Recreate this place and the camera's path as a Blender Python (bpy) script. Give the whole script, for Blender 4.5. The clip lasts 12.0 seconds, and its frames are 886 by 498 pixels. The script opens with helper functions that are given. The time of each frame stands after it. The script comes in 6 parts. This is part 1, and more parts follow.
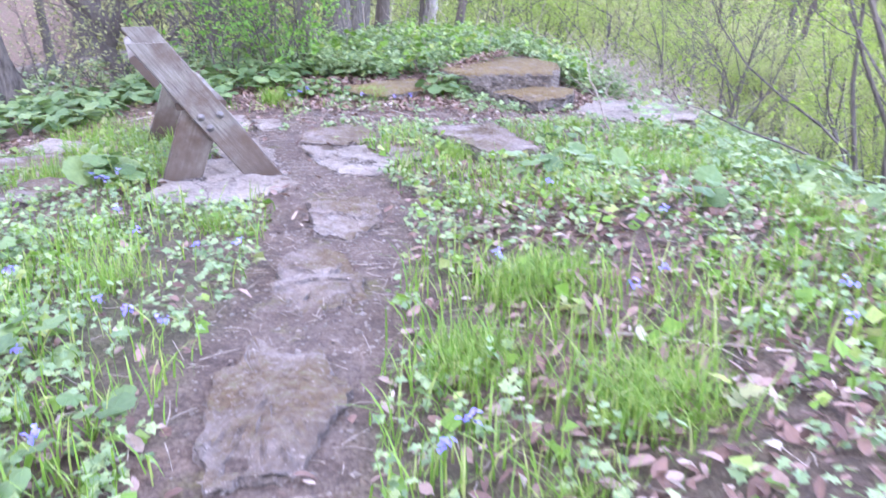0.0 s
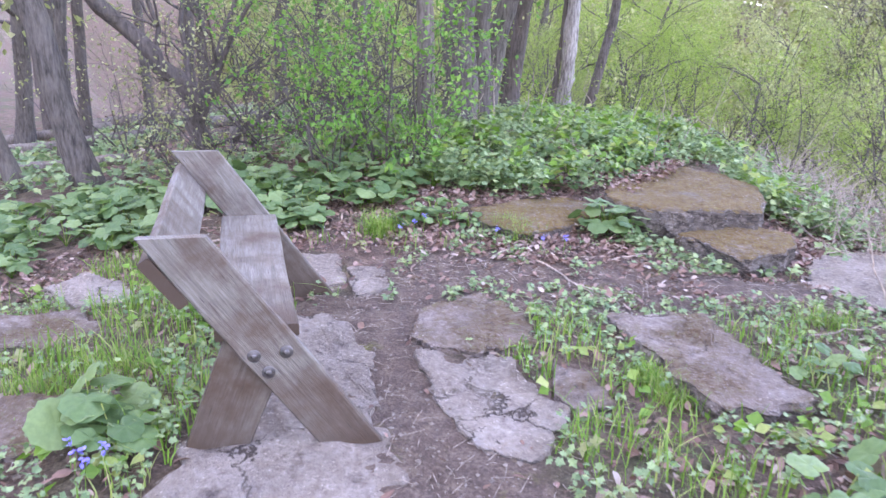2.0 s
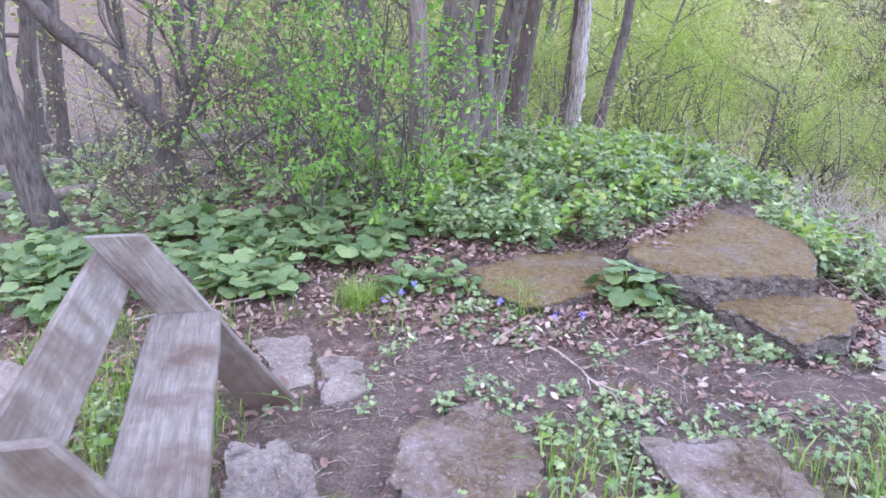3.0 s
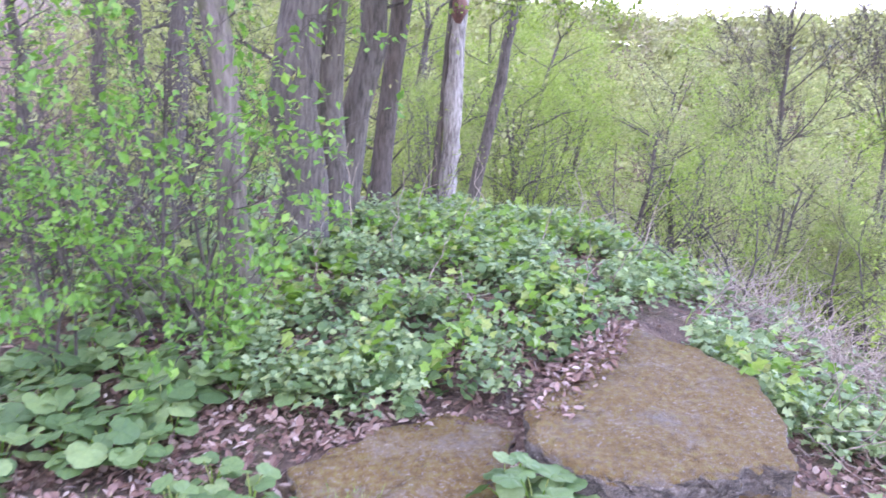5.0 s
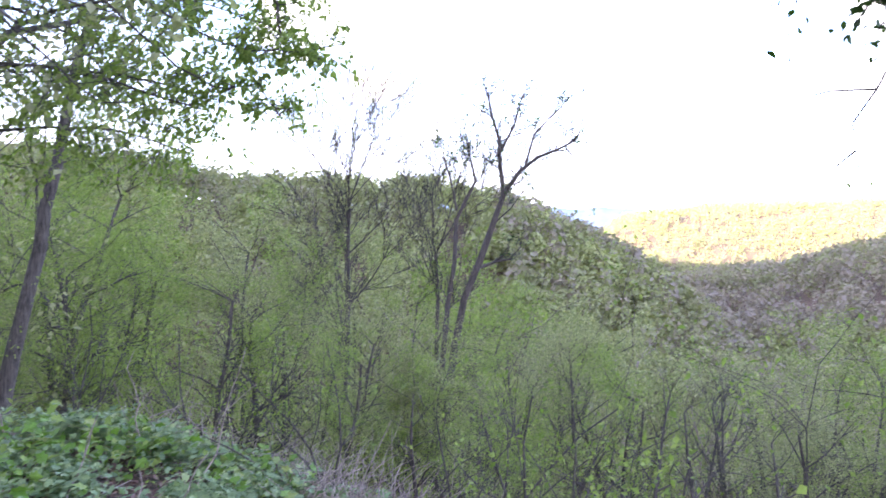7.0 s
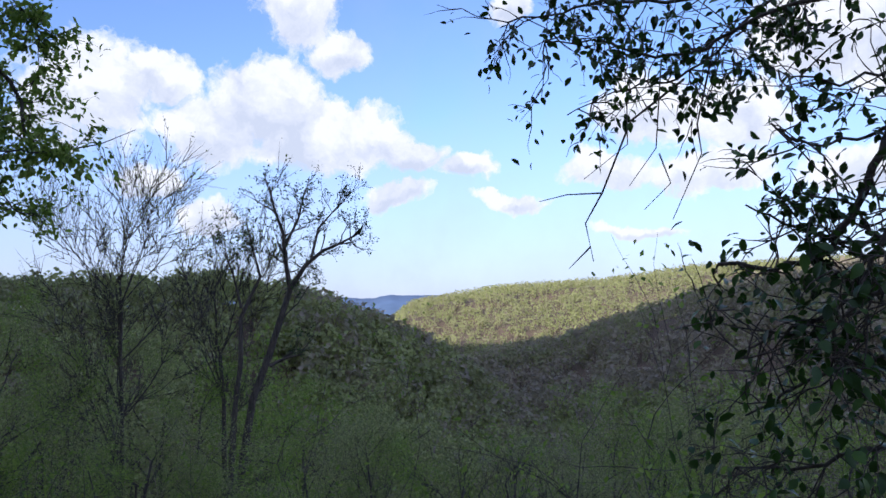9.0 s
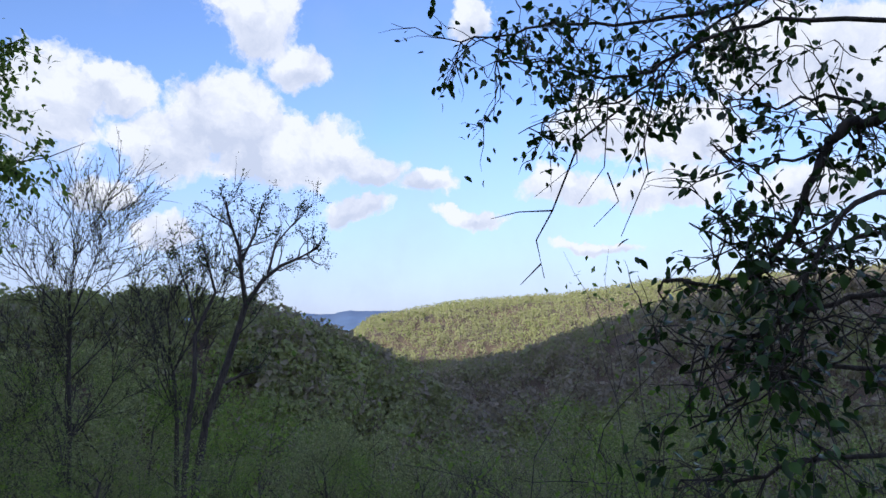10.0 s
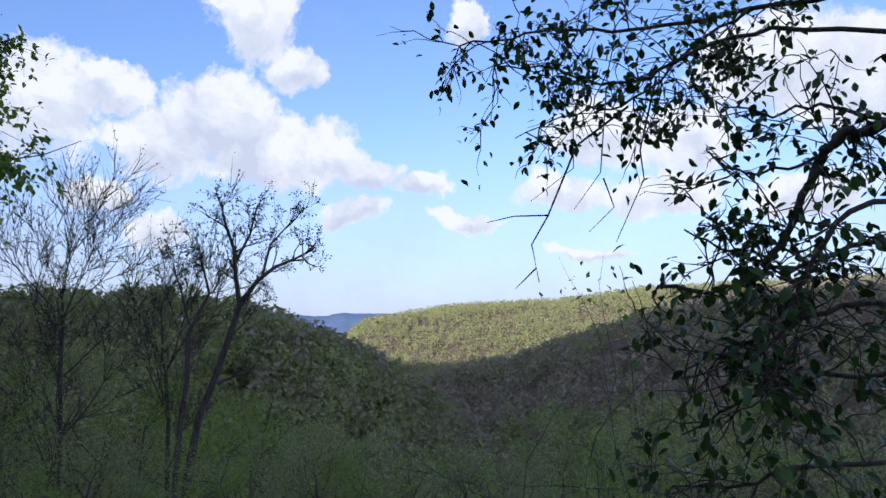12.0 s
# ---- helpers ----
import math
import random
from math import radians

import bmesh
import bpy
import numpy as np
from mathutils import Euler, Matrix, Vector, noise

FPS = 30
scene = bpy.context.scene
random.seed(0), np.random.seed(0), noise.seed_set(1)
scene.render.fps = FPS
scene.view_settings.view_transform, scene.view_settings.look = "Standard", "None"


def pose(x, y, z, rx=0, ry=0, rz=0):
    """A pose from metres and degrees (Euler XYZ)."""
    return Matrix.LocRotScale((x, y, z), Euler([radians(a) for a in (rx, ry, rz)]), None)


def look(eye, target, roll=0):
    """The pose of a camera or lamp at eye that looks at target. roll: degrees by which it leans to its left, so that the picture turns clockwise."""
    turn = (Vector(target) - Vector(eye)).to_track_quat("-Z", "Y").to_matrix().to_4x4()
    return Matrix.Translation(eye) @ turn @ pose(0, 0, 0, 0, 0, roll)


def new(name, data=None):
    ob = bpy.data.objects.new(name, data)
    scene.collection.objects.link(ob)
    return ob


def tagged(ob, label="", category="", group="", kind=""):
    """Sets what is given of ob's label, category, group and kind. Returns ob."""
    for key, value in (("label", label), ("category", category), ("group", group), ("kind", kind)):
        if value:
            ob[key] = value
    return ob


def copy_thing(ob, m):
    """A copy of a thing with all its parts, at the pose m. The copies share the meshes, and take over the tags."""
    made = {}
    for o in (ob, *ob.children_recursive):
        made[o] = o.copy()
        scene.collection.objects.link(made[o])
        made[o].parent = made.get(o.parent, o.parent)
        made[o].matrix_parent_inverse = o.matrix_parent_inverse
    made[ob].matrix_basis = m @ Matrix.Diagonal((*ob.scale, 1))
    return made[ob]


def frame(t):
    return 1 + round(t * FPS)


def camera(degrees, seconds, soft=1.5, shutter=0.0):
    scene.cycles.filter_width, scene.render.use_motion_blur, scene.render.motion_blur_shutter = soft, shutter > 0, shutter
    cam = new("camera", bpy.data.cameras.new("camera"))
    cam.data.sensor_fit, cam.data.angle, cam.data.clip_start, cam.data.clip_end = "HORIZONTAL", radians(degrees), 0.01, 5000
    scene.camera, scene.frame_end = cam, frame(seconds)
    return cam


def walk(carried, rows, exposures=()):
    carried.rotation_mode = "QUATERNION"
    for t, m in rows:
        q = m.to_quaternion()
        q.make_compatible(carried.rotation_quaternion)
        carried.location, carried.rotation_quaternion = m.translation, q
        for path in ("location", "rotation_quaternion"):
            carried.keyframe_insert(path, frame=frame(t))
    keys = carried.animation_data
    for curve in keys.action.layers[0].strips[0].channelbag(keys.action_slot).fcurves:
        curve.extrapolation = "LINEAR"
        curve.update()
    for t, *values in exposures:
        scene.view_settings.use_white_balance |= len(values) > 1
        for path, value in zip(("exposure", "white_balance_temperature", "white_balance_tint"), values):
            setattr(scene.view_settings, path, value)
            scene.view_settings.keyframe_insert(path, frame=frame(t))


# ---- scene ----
cam = camera(62.3, 12.0, shutter=0.2)
METRES, EYE, TILT, LEAN, TURN = 5.8, 1.2, -20.3, 0.0, 0.0
ROWS = [
    (0.0, 0.0, 0.0, 0.0, 0.0, 0.0, -0.0),
    (0.5, -0.0258, 0.0842, 0.0466, 4.26, 3.21, -2.6),
    (1.0, -0.0504, 0.164, 0.094, 4.67, 2.82, -3.02),
    (1.5, -0.0643, 0.2396, 0.142, 4.0, 3.58, -2.97),
    (2.0, -0.0801, 0.3089, 0.177, 7.13, 2.66, -4.45),
    (2.5, -0.0895, 0.3725, 0.2204, 8.1, 2.45, -4.32),
    (4.5, -0.0823, 0.6515, 0.3505, 2.75, 3.86, -3.12),
    (5.0, -0.0756, 0.7119, 0.3817, -1.31, 5.67, -1.78),
    (5.5, -0.0729, 0.771, 0.4079, -11.86, 8.04, 3.18),
    (6.0, -0.0548, 0.8044, 0.428, -18.5, 10.12, 5.79),
    (6.5, -0.0335, 0.8194, 0.443, -24.94, 13.06, 5.81),
    (7.0, -0.0217, 0.8224, 0.4519, -31.63, 15.6, 8.4),
    (7.5, -0.0141, 0.8209, 0.4548, -37.32, 17.25, 11.32),
    (9.5, -0.0121, 0.8098, 0.4559, -48.2, 19.79, 16.65),
    (10.0, -0.0116, 0.8081, 0.4552, -49.69, 19.8, 16.98),
    (10.5, -0.0116, 0.8081, 0.4547, -50.57, 19.65, 16.99),
    (11.0, -0.0113, 0.8079, 0.4552, -50.82, 19.56, 16.94),
    (11.5, -0.0113, 0.8084, 0.4551, -50.67, 19.85, 16.62),
    (12.0, -0.0122, 0.8082, 0.4549, -50.37, 19.88, 16.35),
]
EXPOSURES = [(0.0, 4.67, 6950, 26), (1.2, 4.3, 7150, 28), (2.5, 4.25, 7250, 25), (4.5, 4.46, 7150, 28), (5.5, 4.45, 7000, 31), (6.5, 3.9, 6750, 27), (7.0, 3.38, 6650, 24), (7.5, 2.5, 6500, 20), (8.4, 1.6, 6300, 16), (9.3, 1.0, 5980, 12), (12.0, 1.0, 6050, 12)]
walk(cam, [(t, pose(0, 0, EYE, TILT, LEAN, TURN) @ pose(METRES * x, METRES * y, METRES * z, 90 + pitch, roll, yaw)) for t, x, y, z, yaw, pitch, roll in ROWS], EXPOSURES)


# ---------------------------------------------------------------- light and sky
SUN_AZ, SUN_EL = 252.0, 12.5          # compass from +y, clockwise; degrees


def link(nt, a, b):
    nt.links.new(a, b)


def calc(nt, op, a, b=None, c=None, clamp=False):
    n = nt.nodes.new("ShaderNodeMath")
    n.operation, n.use_clamp = op, clamp
    for i, v in enumerate((a, b, c)):
        if v is None:
            continue
        if isinstance(v, (int, float)):
            n.inputs[i].default_value = v
        else:
            nt.links.new(v, n.inputs[i])
    return n.outputs[0]


def ramp(nt, fac, stops):
    n = nt.nodes.new("ShaderNodeValToRGB")
    els = n.color_ramp.elements
    while len(els) < len(stops):
        els.new(0.5)
    for e, (p, c) in zip(els, stops):
        e.position, e.color = p, (*c, 1)
    nt.links.new(fac, n.inputs[0])
    return n.outputs[0]


def mixc(nt, fac, a, b, mode="MIX"):
    n = nt.nodes.new("ShaderNodeMix")
    n.data_type, n.blend_type = "RGBA", mode
    for sock, v in ((n.inputs[0], fac), (n.inputs[6], a), (n.inputs[7], b)):
        if isinstance(v, (int, float)):
            sock.default_value = v
        elif isinstance(v, tuple):
            sock.default_value = (*v, 1)
        else:
            nt.links.new(v, sock)
    return n.outputs[2]


def noise_tex(nt, vec, scale, detail=4.0, rough=0.55, kind="fac", distortion=0.0):
    n = nt.nodes.new("ShaderNodeTexNoise")
    n.inputs["Scale"].default_value, n.inputs["Detail"].default_value = scale, detail
    n.inputs["Roughness"].default_value, n.inputs["Distortion"].default_value = rough, distortion
    if vec is not None:
        nt.links.new(vec, n.inputs["Vector"])
    return n.outputs[0] if kind == "fac" else n.outputs[1]


# cumulus seen from the lookout: compass, height, half widths (degrees)
CLOUDS = [
    (22.5, 16.5, 4.6, 4.0), (27.2, 18.0, 3.0, 1.8), (37.0, 24.2, 3.6, 3.2), (40.6, 20.2, 2.8, 1.8),
    (34.8, 16.6, 4.4, 3.4), (30.6, 14.6, 4.0, 2.8), (38.4, 14.0, 5.4, 2.6), (43.2, 14.6, 2.8, 2.3),
    (46.4, 12.9, 2.6, 1.2), (50.6, 11.8, 2.6, 1.3), (44.6, 10.1, 2.4, 1.0), (54.0, 9.3, 3.4, 0.8),
    (30.8, 8.0, 2.6, 1.2), (65.0, 15.8, 4.6, 2.4), (71.0, 14.6, 4.4, 2.4), (62.0, 11.6, 4.0, 1.4),
    (69.5, 11.0, 4.5, 1.4), (64.0, 6.9, 3.2, 0.55), (54.7, 24.2, 1.5, 1.4), (77.5, 19.5, 5.0, 3.2),
    (83.0, 17.5, 4.5, 4.0), (79.0, 10.0, 4.0, 1.6), (26.0, 10.5, 2.6, 1.2),
]


def make_world():
    w = bpy.data.worlds.new("sky")
    w.use_nodes = True
    scene.world = w
    nt = w.node_tree
    nt.nodes.clear()
    out = nt.nodes.new("ShaderNodeOutputWorld")
    bg = nt.nodes.new("ShaderNodeBackground")
    sky = nt.nodes.new("ShaderNodeTexSky")
    sky.sky_type, sky.sun_disc = "NISHITA", False
    sky.sun_elevation, sky.sun_rotation = radians(SUN_EL), radians(SUN_AZ)
    sky.air_density, sky.dust_density, sky.ozone_density = 1.0, 0.6, 1.4
    co = nt.nodes.new("ShaderNodeTexCoord")
    warp = noise_tex(nt, co.outputs["Generated"], 9.0, 7.0, 0.62, "col")
    sub = nt.nodes.new("ShaderNodeVectorMath")
    sub.operation = "MULTIPLY_ADD"
    link(nt, warp, sub.inputs[0])
    sub.inputs[1].default_value, sub.inputs[2].default_value = (0.09, 0.09, 0.09), (-0.045, -0.045, -0.045)
    add = nt.nodes.new("ShaderNodeVectorMath")
    add.operation = "ADD"
    link(nt, co.outputs["Generated"], add.inputs[0])
    link(nt, sub.outputs[0], add.inputs[1])
    sep = nt.nodes.new("ShaderNodeSeparateXYZ")
    link(nt, add.outputs[0], sep.inputs[0])
    az = calc(nt, "MULTIPLY", calc(nt, "ARCTAN2", sep.outputs[0], sep.outputs[1]), 57.2958)
    el = calc(nt, "MULTIPLY", calc(nt, "ARCSINE", sep.outputs[2]), 57.2958)
    best, low = None, None
    for a, e, wa, we in CLOUDS:
        dx = calc(nt, "DIVIDE", calc(nt, "SUBTRACT", az, a), wa)
        dy = calc(nt, "DIVIDE", calc(nt, "SUBTRACT", el, e), we)
        d = calc(nt, "SUBTRACT", 1.0, calc(nt, "SQRT", calc(nt, "ADD", calc(nt, "MULTIPLY", dx, dx), calc(nt, "MULTIPLY", dy, dy))))
        best = d if best is None else calc(nt, "SMOOTH_MAX", best, d, 0.15)
        under = calc(nt, "MULTIPLY", calc(nt, "ADD", d, 0.3, clamp=True), calc(nt, "SUBTRACT", 0.25, dy))
        low = under if low is None else calc(nt, "SMOOTH_MAX", low, under, 0.2)
    fine = noise_tex(nt, add.outputs[0], 24.0, 8.0, 0.62)
    near = calc(nt, "ADD", best, calc(nt, "MULTIPLY", calc(nt, "SUBTRACT", fine, 0.5), 1.3))
    # scattered cumulus all round, away from the ones above
    wide = noise_tex(nt, co.outputs["Generated"], 3.2, 6.0, 0.55)
    away = calc(nt, "ABSOLUTE", calc(nt, "SUBTRACT", az, 52.0))
    away = calc(nt, "MULTIPLY", calc(nt, "SUBTRACT", away, 36.0), 0.06, clamp=True)
    above = calc(nt, "MULTIPLY", calc(nt, "SUBTRACT", el, 27.0), 0.06, clamp=True)
    other = calc(nt, "MULTIPLY", calc(nt, "SUBTRACT", wide, 0.47), 5.0)
    other = calc(nt, "MULTIPLY", other, calc(nt, "MAXIMUM", away, above))
    cover = calc(nt, "MAXIMUM", calc(nt, "MULTIPLY", calc(nt, "ADD", near, 0.12), 3.6), other)
    cover = calc(nt, "MINIMUM", calc(nt, "MAXIMUM", cover, 0.0), 1.0)
    thin = noise_tex(nt, co.outputs["Generated"], 5.0, 5.0, 0.6)
    body = noise_tex(nt, add.outputs[0], 11.0, 5.0, 0.6)
    lit = calc(nt, "SUBTRACT", calc(nt, "ADD", calc(nt, "MULTIPLY", body, 0.6), calc(nt, "MULTIPLY", fine, 0.5)), calc(nt, "MULTIPLY", low, 0.32))
    white = ramp(nt, lit, [(0.32, (3.2, 3.45, 4.05)), (0.44, (3.95, 4.1, 4.5)), (0.54, (4.75, 4.8, 4.95))])
    haze = calc(nt, "SUBTRACT", 1.0, calc(nt, "MULTIPLY", calc(nt, "ABSOLUTE", el), 0.06, clamp=True))
    veil = calc(nt, "ADD", calc(nt, "MULTIPLY", haze, 0.9), calc(nt, "MULTIPLY", calc(nt, "SUBTRACT", thin, 0.5, clamp=True), 0.6))
    base = mixc(nt, 1.0, sky.outputs[0], (0.93, 1.0, 1.36), "MULTIPLY")
    base = mixc(nt, calc(nt, "MINIMUM", veil, 0.95), base, (2.75, 3.05, 4.15))
    link(nt, mixc(nt, cover, base, white), bg.inputs[0])
    bg.inputs[1].default_value = 0.1
    link(nt, bg.outputs[0], out.inputs[0])


make_world()
sun = new("sun", bpy.data.lights.new("sun", "SUN"))
sun.data.energy, sun.data.angle, sun.data.color = 3.5, radians(0.5), (1.0, 0.93, 0.82)
_a, _e = radians(SUN_AZ), radians(SUN_EL)
sun.matrix_world = look((0, 0, 0), (-math.sin(_a) * math.cos(_e), -math.cos(_a) * math.cos(_e), -math.sin(_e)))


# ---------------------------------------------------------------- materials
def material(name):
    m = bpy.data.materials.new(name)
    m.use_nodes = True
    nt = m.node_tree
    return m, nt, nt.nodes["Principled BSDF"], nt.nodes["Material Output"]


def coords(nt, scale=(1, 1, 1), world=True):
    if world:
        src = nt.nodes.new("ShaderNodeNewGeometry").outputs["Position"]
    else:
        src = nt.nodes.new("ShaderNodeTexCoord").outputs["Object"]
    m = nt.nodes.new("ShaderNodeMapping")
    m.inputs["Scale"].default_value = scale
    link(nt, src, m.inputs[0])
    return m.outputs[0]


def bumped(nt, bsdf, height, strength, distance):
    b = nt.nodes.new("ShaderNodeBump")
    b.inputs["Strength"].default_value, b.inputs["Distance"].default_value = strength, distance
    link(nt, height, b.inputs["Height"])
    link(nt, b.outputs[0], bsdf.inputs["Normal"])


def leaf_material(name, stops, translucent=0.4, rough=0.5, tint=False, single=False):
    """Leaf tissue: colour differs from leaf to leaf, light passes through."""
    m, nt, b, out = material(name)
    geo = nt.nodes.new("ShaderNodeNewGeometry")
    rnd = geo.outputs["Random Per Island"]
    if tint:
        at = nt.nodes.new("ShaderNodeAttribute")
        at.attribute_name = "tint"
        rnd = calc(nt, "ADD", calc(nt, "MULTIPLY", at.outputs["Fac"], 0.8), calc(nt, "MULTIPLY", rnd, 0.2))
    if single:
        rnd = nt.nodes.new("ShaderNodeObjectInfo").outputs["Random"]
    col = ramp(nt, rnd, stops)
    vec = coords(nt)
    mott = noise_tex(nt, vec, 60.0, 3.0)
    col = mixc(nt, 0.35, col, mixc(nt, 1.0, col, ramp(nt, mott, [(0.3, (0.55, 0.6, 0.5)), (0.7, (1.25, 1.2, 1.1))]), "MULTIPLY"))
    link(nt, col, b.inputs["Base Color"])
    b.inputs["Roughness"].default_value = rough
    b.inputs["Specular IOR Level"].default_value = 0.35
    tr = nt.nodes.new("ShaderNodeBsdfTranslucent")
    link(nt, mixc(nt, 1.0, col, (1.2, 1.25, 0.8), "MULTIPLY"), tr.inputs[0])
    mx = nt.nodes.new("ShaderNodeMixShader")
    mx.inputs[0].default_value = translucent
    link(nt, b.outputs[0], mx.inputs[1])
    link(nt, tr.outputs[0], mx.inputs[2])
    link(nt, mx.outputs[0], out.inputs[0])
    return m


def bark_material(name, dark, light, moss=None):
    m, nt, b, out = material(name)
    vec = coords(nt, (1, 1, 0.18))
    furrow = noise_tex(nt, vec, 38.0, 5.0, 0.65)
    patch = noise_tex(nt, coords(nt, (1, 1, 0.6)), 3.5, 4.0)
    col = ramp(nt, furrow, [(0.32, dark), (0.62, light)])
    col = mixc(nt, calc(nt, "MULTIPLY", calc(nt, "SUBTRACT", patch, 0.45, clamp=True), 1.6), col, tuple(min(1, c * 1.45) for c in light))
    if moss:
        col = mixc(nt, calc(nt, "MULTIPLY", calc(nt, "SUBTRACT", noise_tex(nt, coords(nt), 5.0, 4.0), 0.55, clamp=True), 4.0, clamp=True), col, moss)
    link(nt, col, b.inputs["Base Color"])
    b.inputs["Roughness"].default_value = 0.9
    bumped(nt, b, furrow, 0.9, 0.02)
    return m


def stone_material(name, tones, moss=0.0, moss_col=(0.13, 0.085, 0.025), flat=False):
    """Weathered limestone; moss grows on faces that look up."""
    m, nt, b, out = material(name)
    vec = coords(nt)
    big = noise_tex(nt, vec, 3.0, 5.0, 0.6)
    small = noise_tex(nt, vec, 34.0, 6.0, 0.7)
    col = ramp(nt, calc(nt, "ADD", calc(nt, "MULTIPLY", big, 0.55), calc(nt, "MULTIPLY", small, 0.45)),
               [(0.36, tones[0]), (0.5, tones[1]), (0.64, tones[2])])
    pits = noise_tex(nt, vec, 120.0, 3.0, 0.7)
    col = mixc(nt, calc(nt, "MULTIPLY", calc(nt, "SUBTRACT", 0.42, pits, clamp=True), 5.0, clamp=True), col, tuple(c * 0.45 for c in tones[0]))
    # holes in steep faces are painted dark in place of their shade
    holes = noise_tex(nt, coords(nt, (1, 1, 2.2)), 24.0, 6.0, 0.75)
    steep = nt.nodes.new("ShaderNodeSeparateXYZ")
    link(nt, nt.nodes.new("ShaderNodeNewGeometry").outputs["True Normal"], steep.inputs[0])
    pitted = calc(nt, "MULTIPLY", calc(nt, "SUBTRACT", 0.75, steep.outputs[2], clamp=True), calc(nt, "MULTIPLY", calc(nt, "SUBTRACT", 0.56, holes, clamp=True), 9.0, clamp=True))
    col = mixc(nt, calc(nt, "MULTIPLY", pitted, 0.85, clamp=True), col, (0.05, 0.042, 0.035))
    lich = noise_tex(nt, vec, 15.0, 4.0, 0.7)
    col = mixc(nt, calc(nt, "MULTIPLY", calc(nt, "SUBTRACT", lich, 0.6, clamp=True), 5.0, clamp=True), col, tuple(min(1, c * 1.35) for c in tones[2]))
    chips = noise_tex(nt, vec, 58.0, 4.0, 0.7)
    col = mixc(nt, calc(nt, "MULTIPLY", calc(nt, "SUBTRACT", chips, 0.6, clamp=True), 9.0, clamp=True), col, tuple(min(1, c * 1.55) for c in tones[2]))
    # cracks through the bed, filled with soil
    bent = nt.nodes.new("ShaderNodeVectorMath")
    bent.operation = "MULTIPLY_ADD"
    link(nt, noise_tex(nt, vec, 5.0, 5.0, 0.65, "col"), bent.inputs[0])
    bent.inputs[1].default_value = (0.34, 0.34, 0.34)
    link(nt, vec, bent.inputs[2])
    vor = nt.nodes.new("ShaderNodeTexVoronoi")
    vor.feature = "DISTANCE_TO_EDGE"
    vor.inputs["Scale"].default_value = 1.5
    link(nt, bent.outputs[0], vor.inputs["Vector"])
    split = calc(nt, "MULTIPLY", calc(nt, "SUBTRACT", 0.016, vor.outputs["Distance"], clamp=True), 90.0, clamp=True)
    split = calc(nt, "MULTIPLY", split, calc(nt, "MULTIPLY", calc(nt, "SUBTRACT", big, 0.42, clamp=True), 6.0, clamp=True))
    col = mixc(nt, split, col, (0.07, 0.052, 0.04))
    dirt = noise_tex(nt, vec, 6.0, 6.0, 0.7)
    col = mixc(nt, calc(nt, "MULTIPLY", calc(nt, "SUBTRACT", dirt, 0.545, clamp=True), 6.0, clamp=True), col, (0.1, 0.072, 0.06))
    if moss > 0:
        up = nt.nodes.new("ShaderNodeSeparateXYZ")
        link(nt, nt.nodes.new("ShaderNodeNewGeometry").outputs["True Normal"], up.inputs[0])
        where = calc(nt, "MULTIPLY", calc(nt, "SUBTRACT", calc(nt, "ADD", noise_tex(nt, vec, 3.4, 7.0, 0.7), moss - 0.5), 0.46), 6.0, clamp=True)
        where = calc(nt, "MULTIPLY", where, calc(nt, "MULTIPLY", calc(nt, "SUBTRACT", up.outputs[2], 0.45), 3.0, clamp=True))
        speck = noise_tex(nt, vec, 55.0, 5.0, 0.75)
        where = calc(nt, "MULTIPLY", where, calc(nt, "SUBTRACT", 1.0, calc(nt, "MULTIPLY", calc(nt, "SUBTRACT", speck, 0.53, clamp=True), 9.0, clamp=True)))
        mcol = ramp(nt, noise_tex(nt, vec, 26.0, 5.0, 0.7), [(0.3, tuple(c * 0.5 for c in moss_col)), (0.5, moss_col), (0.68, (moss_col[0] * 1.2, moss_col[1] * 1.65, moss_col[2] * 1.6))])
        col = mixc(nt, where, col, mcol)
    link(nt, col, b.inputs["Base Color"])
    b.inputs["Roughness"].default_value = 0.92
    bumped(nt, b, calc(nt, "SUBTRACT", calc(nt, "ADD", calc(nt, "ADD", small, calc(nt, "MULTIPLY", chips, 0.7)), calc(nt, "ADD", calc(nt, "MULTIPLY", pits, 0.5), holes)), split), 1.0, 0.028)
    return m


